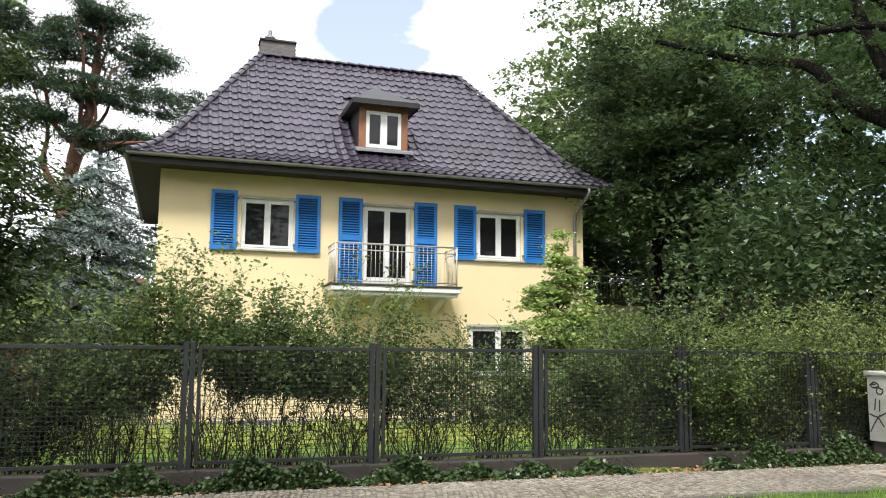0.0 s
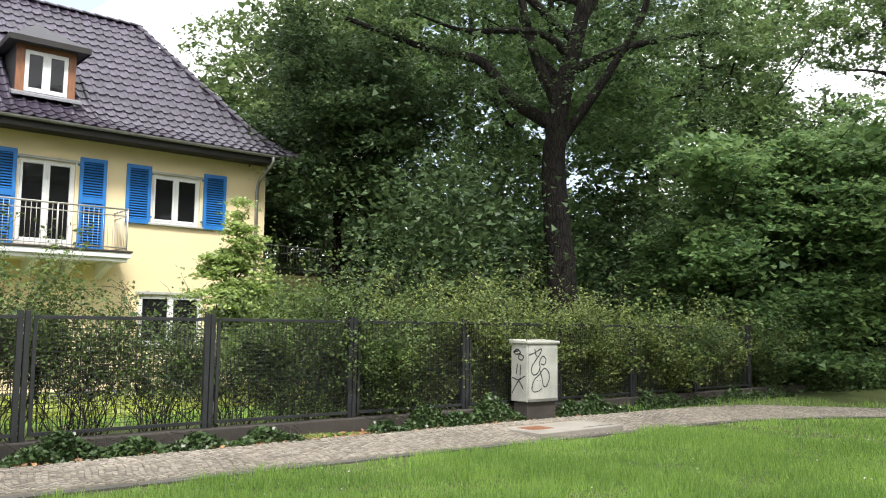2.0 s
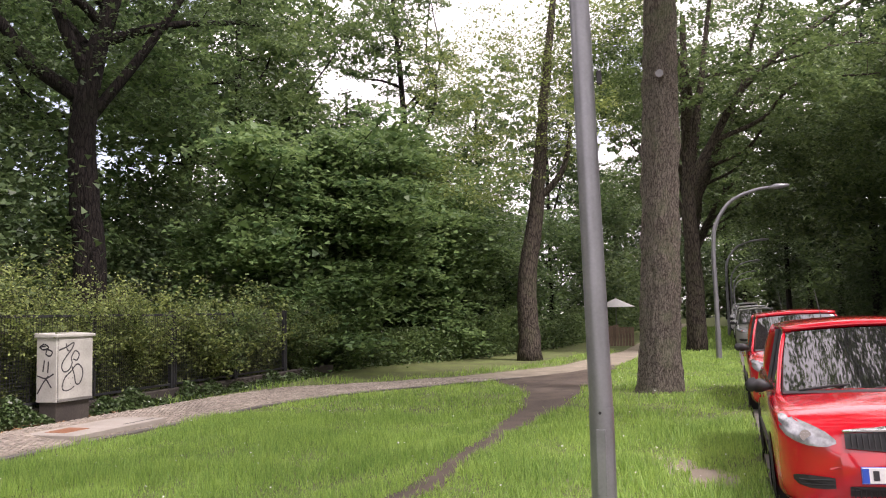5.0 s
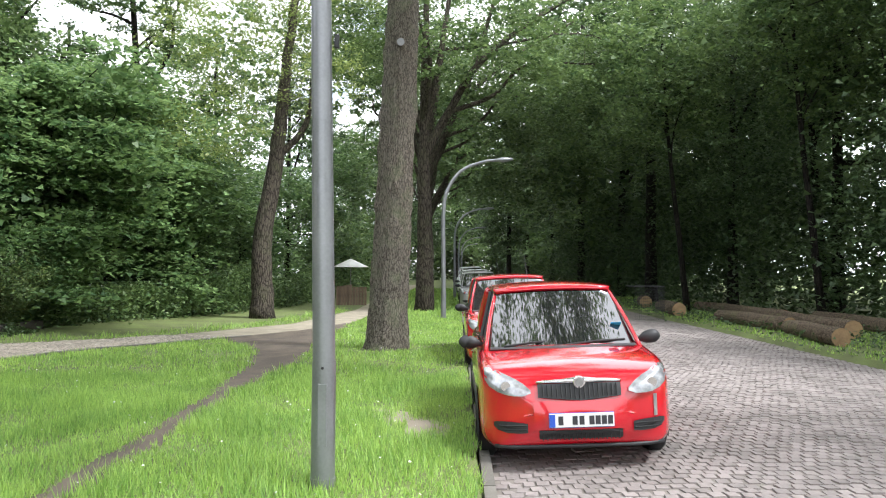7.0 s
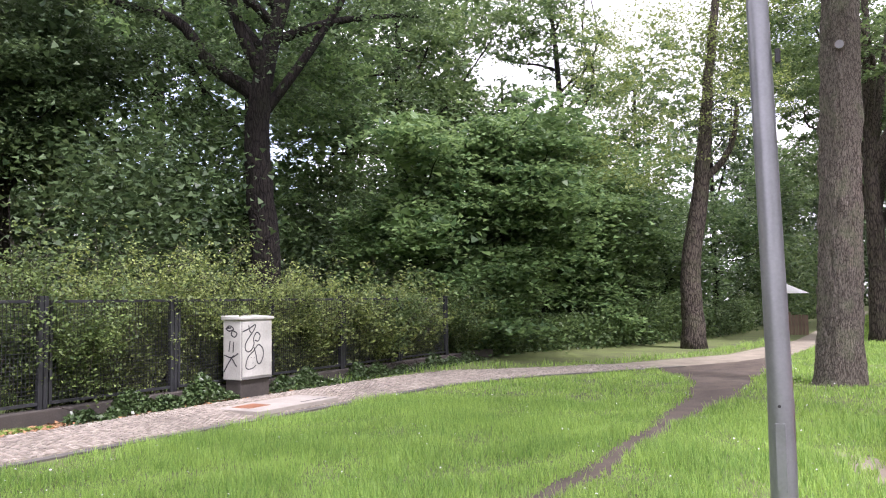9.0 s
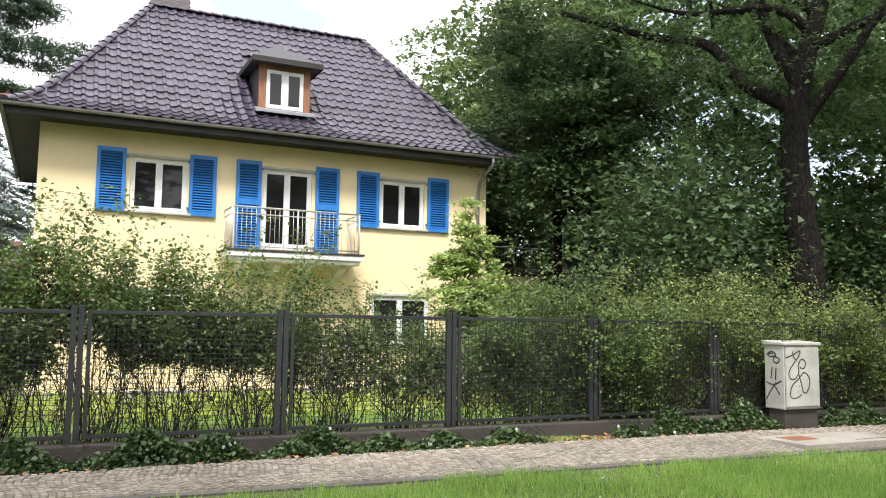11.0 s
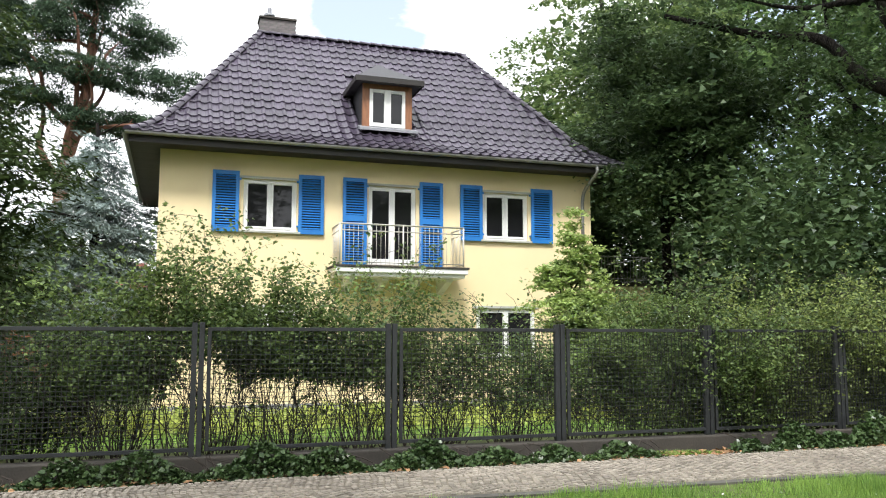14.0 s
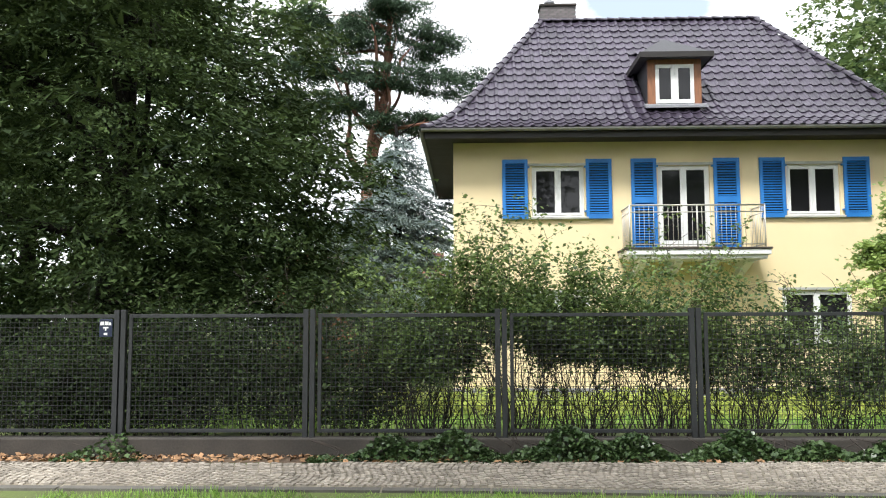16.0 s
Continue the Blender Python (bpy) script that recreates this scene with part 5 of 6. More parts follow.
        fog = part("fog_grille", front_patch(ol, .022), M["black_plastic"], t)
        for z in (.37, .405):
            part("grille_slat", Geo().tube([(front_x(y, z) - .026, s * y, z) for y in (.44, .52, .6, .67)], .006, 5), M["rubber"], fog)
    gr = part("grille", front_patch([(y, .60 + .03 * abs(y) / .34, .735) for y in np.linspace(-.34, .34, 11)], .022), M["black_plastic"], t, "black grille with vertical ribs", smooth=True)
    for y in np.linspace(-.3, .3, 17):
        part("grille_rib", Geo().tube([(front_x(y, z) - .036, y, z) for z in (.61 + .03 * abs(y) / .33, .66, .70, .73)], .006, 5), M["rubber"], gr)
    part("grille_trim", Geo().tube([(front_x(y, .742) - .018, y, .748 + .012 * (1 - abs(y) / .35)) for y in np.linspace(-.35, .35, 11)], [.01, .016, .018, .02, .026, .03, .026, .02, .018, .016, .01], 8), M["chrome"], t, "chrome trim over the grille", smooth=True)
    bg_ = part("badge", Geo().tube([(front_x(0, .735) - .05, 0, .745), (front_x(0, .735) - .01, 0, .75)], .05, 18), M["chrome"], t, "round chrome badge", bevel=.004)
    part("badge_field", Geo().tube([(front_x(0, .735) - .055, 0, .745), (front_x(0, .735) - .049, 0, .745)], .034, 16), M["zinc"], bg_)
    part("bumper_panel", front_patch([(y, .37, .60) for y in np.linspace(-.38, .38, 13)], .02), paint, t, smooth=True)
    low = part("lower_grille", front_patch([(y, .29, .365) for y in np.linspace(-.34, .34, 9)], .02), M["black_plastic"], t)
    for y in np.linspace(-.31, .31, 19):
        part("grille_rib", Geo().tube([(front_x(y, .32) - .03, y, .285), (front_x(y, .32) - .03, y, .36)], .005, 5), M["rubber"], low)
    part("bumper_lip", Geo().tube([(front_x(y, .3) + .015, y, .225) for y in (-.7, -.64, -.55, -.42, 0, .42, .55, .64, .7)], .016, 8), M["black_plastic"], t, smooth=True)
    pl = part("number_plate", Geo().box(-.09, -.075, -.26, .26, .395, .505), M["plate_white"], t, "white plate with dark bars", bevel=.003)
    part("plate_holder", Geo().box(-.0745, -.066, -.264, .264, .388, .509), M["plate_blue"], pl, "dark blue plate holder", bevel=.004)
    part("plate_band", Geo().box(-.093, -.089, .215, .26, .398, .502), M["plate_blue"], pl, "blue plate band")
    for y0, y1 in ((.15, .19), (.035, .075), (-.02, .02), (-.1, -.06), (-.15, -.11), (-.2, -.16), (-.25, -.21)):
        part("plate_bar", Geo().box(-.093, -.0895, y0, y1, .415, .485), M["ink"], pl)
    part("tape_strip", front_patch([(-.64, .45, .63), (-.625, .45, .63), (-.61, .45, .63)], .012), M["zinc"], t, "grey tape strip over a crack")
    for a, b in (((.93, .55, .965), (1.02, -.02, 1.0)), ((.9, -.02, .965), (1.06, -.6, .99))):
        part("wiper", Geo().tube([a, tuple((Vector(a) + Vector(b)) / 2 + Vector((-.05, 0, .015))), b], .011, 6), M["rubber"], t)
    part("cowl_panel", grid_geo([[(1.0 - .16 * (1 - (y / .7) ** 2) - .10 + .11 * v, y, .945 + .012 * v + .012 * (1 - (y / .7) ** 2)) for y in np.linspace(-.68, .68, 9)] for v in (0, 1)]), M["black_plastic"], t)
    part("antenna", Geo().tube([(3.2, .1, 1.49), (3.5, .12, 1.85)], .005, 5), M["rubber"], t)
    part("windscreen_sticker", Geo().box(-.001, .001, -.05, .05, -.04, .04, pose(1.22, -.55, 1.12, 0, -56, 0) @ pose(0, 0, 0, 0, 0, 0)), mat("sticker_blue", (.05, .4, .75), None, .5), t, "light blue sticker")
    for s in (-1, 1):
        for u in (2.15, 3.0):
            part("door_handle", Geo().box(u - .09, u + .09, s * .822, s * .84, .8, .83), paint, t, bevel=.006)
        part("side_strip", Geo().box(1.2, 2.85, s * .815, s * .834, .47, .52), M["black_plastic"], t, bevel=.005)
    return t


hatchback((6.62, -.97, -.085), "red small hatchback parked at the kerb", M["car_red"])
hatchback((13.2, -1.15, -.085), "second red hatchback parked behind the first", M["car_red"], scale=1.04)
hatchback((34, -1.75, -.09), "silver car parked further along the road", M["silver"], scale=1.08)
hatchback((43, -2.05, -.09), "white car parked far along the road", M["plate_white"], False, scale=1.15)
hatchback((58, -2.5, -.09), "pale car parked far along the road", M["plate_white"], False, scale=1.3)


def street_lamp(x, y, h, near=False):
    t = thing("street_lamp", (x, y, 0), "grey steel street lamp with tall conical pole" if near else "grey street lamp with a curved arm over the road", "lamp", "street lamps")
    k = h / 5.25
    part("base", Geo().tube([(0, 0, 0), (0, 0, .9)], [.088, .085], 24, False), M["pole"], t, smooth=True)
    line = [Vector((0, 0, .9)), Vector((0, .01, 2.0 * k)), Vector((0, .02, 3.45 * k)), Vector((0, -.1, 4.2 * k)), Vector((0, -.55, 4.85 * k)), Vector((0, -1.25, 5.15 * k)), Vector((0, -1.7, 5.22 * k))]
    if near:
        line = [Vector((0, 0, .9)), Vector((0, .05, 3.55)), Vector((0, .07, 5.0)), Vector((0, -.1, 5.8)), Vector((0, -.7, 6.6)), Vector((0, -1.5, 6.9))]
    ln = smooth_line(line, 5)
    n = len(ln) - 1
    if near:
        part("pole", Geo().tube(ln, [.082 - .045 * (j / n) for j in range(n + 1)], 20, False), M["pole"], t, smooth=True)
        part("joint_ring", Geo().tube([(0, .047, 3.53), (0, .047, 3.56)], .0705, 20), M["pole"], t)
        part("hinge", Geo().box(-.02, .02, -.085, -.05, 3.18, 3.28), M["black_plastic"], t, bevel=.006)
        part("foot_ring", Geo().tube([(0, 0, .02), (0, 0, .07)], .093, 20), M["pole"], t)
        part("hatch", Geo().box(-.086, -.07, -.035, .035, .3, .75), M["pole"], t, bevel=.006)
        part("lock", Geo().tube([(-.088, .0, .86), (-.08, .0, .86)], .011, 10), M["black_plastic"], t)
        part("head", Geo().tube([(0, -1.4, 6.9), (0, -1.7, 6.95), (0, -2.2, 6.96)], [.05, .1, .05], 12), M["pole"], t, smooth=True)
    else:
        part("pole", Geo().tube(ln, [.075 - .03 * (j / n) for j in range(n + 1)], 12, False), M["pole"], t, smooth=True)
        part("head", Geo().tube([(0, -1.65, 5.2 * k), (0, -1.9, 5.23 * k), (0, -2.25, 5.25 * k)], [.05, .09, .04], 10), M["pole"], t, "flat grey lamp head", smooth=True)
    return t


street_lamp(5.85, 1.045, 7, True)
for x, y in ((26.7, -.08), (47.6, -1.0), (68.5, -1.9), (89, -2.8), (110, -3.6)):
    street_lamp(x, y, 5.25)

# utility cabinet with sprayed scribbles
cab = thing("utility_cabinet", (9.5, 9.1, .1), "pale grey utility cabinet with black sprayed scribbles", "cabinet")
part("base", Geo().box(.03, .69, .03, .33, -.05, .32), M["concrete"], cab, "dark concrete base", bevel=.01)
part("body", Geo().box(0, .72, 0, .36, .32, 1.24), M["cabinet"], cab, bevel=.012)
part("lid", Geo().add([(-.025, -.03, 1.24), (.745, -.03, 1.24), (.745, .39, 1.24), (-.025, .39, 1.24), (-.025, -.03, 1.285), (.745, -.03, 1.285), (.745, .39, 1.31), (-.025, .39, 1.31)],
     [(3, 2, 1, 0), (4, 5, 6, 7), (0, 1, 5, 4), (1, 2, 6, 5), (2, 3, 7, 6), (3, 0, 4, 7)]), M["cabinet"], cab, bevel=.012)
part("door", Geo().box(.03, .69, -.014, -.001, .36, 1.21), M["cabinet"], cab, "flat grey cabinet door", bevel=.006)
part("lower_strip", Geo().box(.02, .70, -.02, -.001, .325, .35), M["zinc"], cab)


def stroke(pts, on_side=False, w=.011):
    p = [(-.002, y, z) if on_side else (y, -.0145, z) for y, z in pts]
    g = Geo().tube(smooth_line(p, 5), w, 6)
    g.v = [((-.002 + (x + .002) * .15), y, z) if on_side else (x, -.0145 + (y + .0145) * .15, z) for x, y, z in g.v]
    part("sprayed_line", g, M["ink"], cab)


stroke([(.02, 1.06), (.16, 1.10), (.31, 1.16), (.28, 1.08), (.18, .98), (.10, .89), (.08, .81), (.13, .75), (.22, .77), (.28, .86), (.27, .95), (.34, 1.04), (.42, .99), (.38, .905), (.30, .92)])
stroke([(.16, 1.155), (.18, 1.07), (.22, 1.04)])
stroke([(.10, .54), (.11, .6), (.16, .68), (.27, .755), (.38, .845), (.48, .785), (.495, .67), (.43, .56), (.36, .57), (.33, .68), (.28, .815)])
stroke([(.09, .56), (.10, .51), (.15, .48), (.25, .49), (.33, .53)], w=.009)
for dot in ((.215, .66), (.285, .655), (.255, .575)):
    stroke([dot, (dot[0] + .004, dot[1] - .008)], w=.011)
stroke([(.31, 1.10), (.225, 1.15), (.145, 1.10), (.24, 1.07), (.29, 1.11), (.2, 1.12)], True)
stroke([(.17, 1.08), (.08, 1.04), (.12, .98), (.19, 1.01), (.17, 1.08)], True)
stroke([(.215, .92), (.24, .755)], True)
stroke([(.145, .905), (.155, .74)], True)
stroke([(.335, .70), (.19, .665), (.05, .73)], True)
stroke([(.335, .445), (.24, .59), (.145, .70)], True)
stroke([(.19, .665), (.085, .53)], True)
part("door_gap", Geo().box(.014, .02, -.0025, .0, .34, 1.23), M["rubber"], cab)
# concrete slab with a cover in the pavement beside the cabinet
slab = thing("manhole_slab", (9.4, 8.5, .105), "pale concrete slab with a rusty iron cover", "manhole")
part("slab", Geo().box(-.75, 1.1, -.5, .35, -.06, .008), M["slab"], slab, bevel=.008)
part("cover", Geo().box(-.55, -.1, -.15, .18, -.02, .014), M["brown_wood"], slab, "rusty square iron cover", bevel=.004)
part("crack", Geo().box(.35, 1.05, -.36, -.33, -.01, .0095), M["rubber"], slab)

# sign plate on the fence
sg = thing("sign_plate", (-4.23, 9.6, 1.52), "small dark blue sign plate wired to the fence", "sign")
part("plate", Geo().box(-.075, .075, -.012, 0, -.1, .1), mat("sign_blue", (.014, .02, .05), None, .45), sg, bevel=.004)
for x0, x1, z0, z1 in ((-.06, -.02, .03, .07), (-.01, .03, .03, .07), (.035, .06, .03, .06), (-.03, .03, -.005, .01), (-.008, .008, -.03, -.005), (-.02, .02, -.08, -.055)):
    part("white_bar", Geo().box(x0, x1, -.0145, -.0125, z0, z1), M["white"], sg)

# side terrace with railing next to the villa
ter = thing("terrace", (14.75, 25, -.02), "side terrace with thin steel railing", "terrace")
part("terrace_wall", Geo().box(-1.9, .7, 0, 3, -.5, 3.3), M["render_yellow"], ter)
part("terrace_slab", Geo().box(-1.95, .75, -.06, 3, 3.3, 3.42), M["concrete"], ter, bevel=.01)
part("top_rail", Geo().tube([(-1.9, 0, 4.3), (.68, 0, 4.3), (.68, 2.9, 4.3)], .022, 6), M["zinc"], ter)
part("bottom_rail", Geo().tube([(-1.9, 0, 3.55), (.68, 0, 3.55), (.68, 2.9, 3.55)], .016, 6), M["zinc"], ter)
bar2 = Geo().tube([(0, 0, 3.42), (0, 0, 4.3)], .012, 5).mesh("baluster")
for k in range(22):
    o = link("baluster", bar2, M["zinc"], ter)
    o.location = (-1.9 + 2.58 * k / 21, 0, 0)

# neighbours glimpsed through the trees
nb = thing("far_house", (41, 14.5, -.1), "pale house half hidden by trees", "house")
part("wall", Geo().box(0, 9, -1, 8, 0, 5.0), M["white"], nb)
part("roof", Geo().add([(-.4, -1.4, 4.9), (9.4, -1.4, 4.9), (9.4, 8.4, 4.9), (-.4, 8.4, 4.9), (3, 3.5, 8), (6, 3.5, 8)], [(0, 1, 5, 4), (1, 2, 5), (2, 3, 4, 5), (3, 0, 4), (3, 2, 1, 0)]), mat("brown_tiles", (.16, .1, .075), None, .8), nb)
part("chimney", Geo().box(-.3, .6, -.9, -.2, 4.0, 5.75), M["white"], nb, "pale chimney with a dark cap")
part("chimney_cap", Geo().box(-.4, .7, -1, -.1, 5.75, 5.9), M["brown_wood"], nb)
for y in (.6, 3.4):
    w = part("window", Geo().box(-.03, .02, y, y + 1.1, 2.2, 3.6), M["white"], nb)
    part("pane", Geo().box(-.04, -.02, y + .1, y + 1.0, 2.3, 3.5), M["glass"], w)
nb = thing("red_roofed_house", (-2.6, 40, -.46), "neighbouring house with red tiled roof", "house")
part("wall", Geo().box(-7, .9, 0, 6, 0, 4.2), M["brown_wood"], nb, "brown boarded wall")
part("roof", Geo().add([(-7.4, -.5, 4.1), (1.2, -.5, 4.1), (1.2, 6.5, 4.1), (-7.4, 6.5, 4.1), (-7.4, 3, 5.6), (1.2, 3, 5.6)], [(0, 1, 5, 4), (2, 3, 4, 5), (1, 2, 5), (3, 0, 4), (3, 2, 1, 0)]), mat("red_tiles", (.32, .1, .06), (.22, .07, .045), .8), nb, "red tiled roof")

# board fence and parasol along the pavement
bf = thing("board_fence", (35.5, 3.75, 0), "low weathered wooden board fence", "fence")
board = Geo().box(-.01, .01, -.055, .055, .05, .85).mesh("board")
for k in range(22):
    o = link("board", board, M["picket"], bf)
    o.location = (k * .25, .65 - k * .003, 0)
for k in range(10):
    o = link("board", board, M["picket"], bf)
    o.location = (0, -.55 + k * .125, 0)
part("rail", Geo().box(.012, .05, -.6, .7, .6, .66), M["picket"], bf)
ps = thing("parasol", (48, 5.1, 0), "white market parasol in a garden", "parasol")
part("mast", Geo().tube([(0, 0, 0), (0, 0, 2.3)], .03, 8), M["zinc"], ps)
n = 8
part("canopy", Geo().add([(1.1 * math.cos(6.283 * k / n), 1.1 * math.sin(6.283 * k / n), 1.75) for k in range(n)] + [(0, 0, 2.25)], [(k, (k + 1) % n, n) for k in range(n)]), M["white"], ps)

# wire cage and felled trunks at the wood's edge
cg = thing("wire_basket", (27.5, -6.9, -.0), "grey wire mesh basket at the roadside", "basket")
g = Geo()
for k in range(15):
    g.box(-.6 + k * .085, -.594 + k * .085, -.5, -.494, 0, 1.1).box(-.6, -.594, -.5 + k * .07, -.494 + k * .07, 0, 1.1)
for k in range(12):
    g.box(-.6, .6, -.5, -.494, k * .1, k * .1 + .006).box(-.6, -.594, -.5, .5, k * .1, k * .1 + .006)
part("mesh_side", g, M["fence"], cg)
part("rim", Geo().tube([(-.6, -.5, 1.1), (.6, -.5, 1.1), (.6, .5, 1.1), (-.6, .5, 1.1), (-.6, -.5, 1.1)], .02, 6), M["fence"], cg)
for a, b, r in (((17.4, -8.5), (20.9, -8.9), .2), ((19.6, -9.9), (27, -10.4), .22), ((21.5, -9.2), (26.3, -9.0), .2), ((26, -11), (34, -10.8), .2), ((29.3, -8.6), (33.2, -9.0), .24), ((36.2, -9.2), (38.5, -9.6), .26), ((16.2, -9.4), (16.7, -10.6), .22), ((18.2, -11.3), (26, -12), .2), ((13.8, -8.8), (15.2, -9.6), .2)):
    r *= 1.05
    mx_, my_ = (a[0] + b[0]) / 2, (a[1] + b[1]) / 2
    lg = thing("log", (mx_, my_, 0), "felled tree trunk lying in the grass", "log", "felled trunks")
    d = Vector((b[0] - a[0], b[1] - a[1], 0)) / 2
    pts = [-d + Vector((0, 0, r * .92)), -d * .4 + Vector((.03, .05, r * .95)), d * .3 + Vector((0, -.04, r)), d + Vector((0, 0, r * .9))]
    part("bark", Geo().tube(smooth_line(pts, 4), [r, r * 1.04, r, r * .97, r, r * .98, r * .96, r * .95, r * .97, r * .95, r * .93, r * .9, r * .88], 14, False), M["log_bark"], lg, smooth=True)
    dn = d.normalized()
    for c, s in ((pts[0], -1), (pts[-1], 1)):
        part("cut_end", Geo().tube([c - dn * s * .03, c + dn * s * .004], r * (.99 if s < 0 else .87), 14), M["log_end"], lg, "pale sawn end")

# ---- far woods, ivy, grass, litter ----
def far_wood(name, line, height, count, size, seed, label, depth=6.0, leaf="leaf_shaded"):
    rng = np.random.default_rng(seed)
    p = np.array(line, float)
    seg = np.linalg.norm(np.diff(p, axis=0), axis=1)
    k = rng.choice(len(seg), count, p=seg / seg.sum())
    u = rng.uniform(0, 1, (count, 1))
    c = p[k] + (p[k + 1] - p[k]) * u
    along = (np.cumsum(seg)[k] - seg[k] + seg[k] * u[:, 0])
    top = height * (.72 + .2 * np.sin(along * .55 + seed) + .12 * np.sin(along * 1.7))
    z = rng.uniform(0, 1, count) ** .8 * top
    c = np.column_stack([c[:, 0] + rng.normal(size=count) * depth * .4, c[:, 1] + rng.normal(size=count) * depth * .4, z])
    me = quads(name, leaf_tris(rng, c, size, size * .8, .4, .2), 3)
    return tagged(link(name, me, M[leaf]), label, "trees", kind="stuff")


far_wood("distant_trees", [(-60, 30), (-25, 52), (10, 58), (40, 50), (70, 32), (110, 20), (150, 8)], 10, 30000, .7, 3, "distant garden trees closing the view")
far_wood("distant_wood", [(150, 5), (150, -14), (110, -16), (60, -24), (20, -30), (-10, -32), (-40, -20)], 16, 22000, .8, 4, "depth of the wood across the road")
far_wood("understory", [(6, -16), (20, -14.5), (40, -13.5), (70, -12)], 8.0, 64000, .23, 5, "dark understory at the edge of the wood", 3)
# garden thickets; the shade they stand in is part of their leaf colour
far_wood("garden_thicket", [(12.6, 15), (16, 19), (22, 17), (28, 14), (36, 13), (50, 12)], 6.6, 62000, .19, 6, "thicket in the gardens behind the fence, shade put into its leaf colour", 3)
far_wood("garden_thicket", [(-16, 15.5), (-9, 15.5), (-4, 16.5), (-2.2, 17.5)], 3.6, 26000, .13, 7, "thicket beyond the yew, shade put into its leaf colour", 1.5)

far_wood("undergrowth", [(19.5, 9.9), (24, 9.0), (28.5, 7.9), (34, 6.9), (42, 6.3)], 1.8, 34000, .115, 8, "dark leafy undergrowth below the maples", .9, "leaf_oak")
# garden_shrubs: filler added to close and darken sky gaps right of the villa
far_wood("garden_shrubs", [(19, 35), (25, 28), (30, 21), (36, 15)], 9.5, 48000, .28, 14, "filler shrubs behind the garden trees, shade put into their leaf colour", 1.6)
# band of leaves added to fill the bright gap at the road's end
far_wood("distant_trees", [(140, -14), (138, -3), (140, 10)], 15, 9000, .8, 17, "trees set across the far end of the road", 3, "leaf_oak")
far_wood("understory", [(44, -12.5), (70, -12.8), (100, -13), (150, -12)], 8.0, 30000, .42, 15, "dark understory far along the wood", 2)
far_wood("bramble", [(13, -9.4), (20, -9.8), (28, -9.9), (42, -9.8)], .3, 4000, .1, 16, "low brambles among the felled trunks", 2.4)
far_wood("undergrowth", [(50, 6.5), (75, 6), (120, 5)], 6.5, 24000, .3, 9, "shrubs of the gardens far along the pavement", 2, "leaf_oak")


def ivy(x0, x1, n, h, seed):
    rng = np.random.default_rng(seed)
    t = thing("ivy", ((x0 + x1) / 2, 9.45, .1), "dark green ivy creeping over the plinth", "ivy", "ivy on the plinth")
    w = (x1 - x0) / 2
    h *= .82
    x = rng.uniform(-w, w, n)
    hh = h * (.55 + .2 * np.sin(x * 3.1 + seed) + .2 * np.sin(x * 7.7)) * (1 - (np.abs(x) / w) ** 4)
    z = np.maximum(rng.uniform(0, 1, n) * np.maximum(hh, .05), .01)
    y = -.02 - .28 * rng.uniform(0, 1, n) * (1.15 - z / h)
    c = np.column_stack([x, y, z])
    link("foliage", quads("foliage", leaf_quads(rng, c, .056, .05, .3, .3)), M["leaf_ivy"], t)
    g = Geo()
    for k in range(int(w * 8)):
        a = rng.uniform(-w, w)
        g.tube(smooth_line([(a, -.25, 0), (a + .1, -.15, .12), (a + rng.normal() * .2, -.05, .3 * h / .5)], 3), .006, 4, False)
    tagged(part("stem", g, M["bark_twig"], t), kind="stuff")


for i, (a, b, n, h) in enumerate(((-4.6, -3.7, 420, .38), (-1.9, .9, 4000, .46), (.1, 2.7, 4800, .52), (2.0, 4.5, 4600, .48), (4.0, 5.6, 1600, .44), (6.6, 8.2, 2700, .55), (7.9, 9.6, 3400, .62), (10.2, 12.4, 3200, .5), (12.2, 15.0, 2500, .48), (14.8, 18.5, 2800, .45))):
    ivy(a, b, n, h, 70 + i)


def blades(rng, x, y, z, h, w):
    n = len(x)
    a = rng.uniform(0, 2 * math.pi, n)
    d = np.column_stack([np.cos(a), np.sin(a), np.zeros(n)])
    s = np.column_stack([-np.sin(a), np.cos(a), np.zeros(n)])
    hh = (h * rng.uniform(.5, 1.3, n))[:, None]
    ww = (w * rng.uniform(.7, 1.3, n))[:, None]
    lean = rng.uniform(.1, .8, n)[:, None]
    b = np.column_stack([x, y, z])
    v = np.empty((n, 3, 3))
    up = np.array([0, 0, 1.0])
    v[:, 0], v[:, 1] = b - s * ww, b + s * ww
    v[:, 2] = b + up * hh + d * lean * hh
    return v.reshape(-1, 3)


def grass_patch(name, n, x0, x1, y0, y1, h, w, seed, label, keep):
    rng = np.random.default_rng(seed)
    x, y = rng.uniform(x0, x1, n), rng.uniform(y0, y1, n)
    ok = np.array([keep(a, b) for a, b in zip(x, y)])
    x, y = x[ok], y[ok]
    tuft = .75 + .4 * np.sin(x * 2.3 + np.sin(y * 1.9) * 2) * np.sin(y * 2.7 + x * .6)
    z = np.array([ground_z(b) for b in y]) - .01
    me = quads(name, blades(rng, x, y, z, h * tuft, w), 3)
    return tagged(link(name, me, M["grass"]), label, "grass", kind="stuff")


def fray(x, y):
    """A fine, uneven number between -1 and 1 that changes within a hand's width."""
    return math.sin(x * 31 + 3 * math.sin(y * 17)) * math.sin(y * 37 + 2 * math.sin(x * 13))


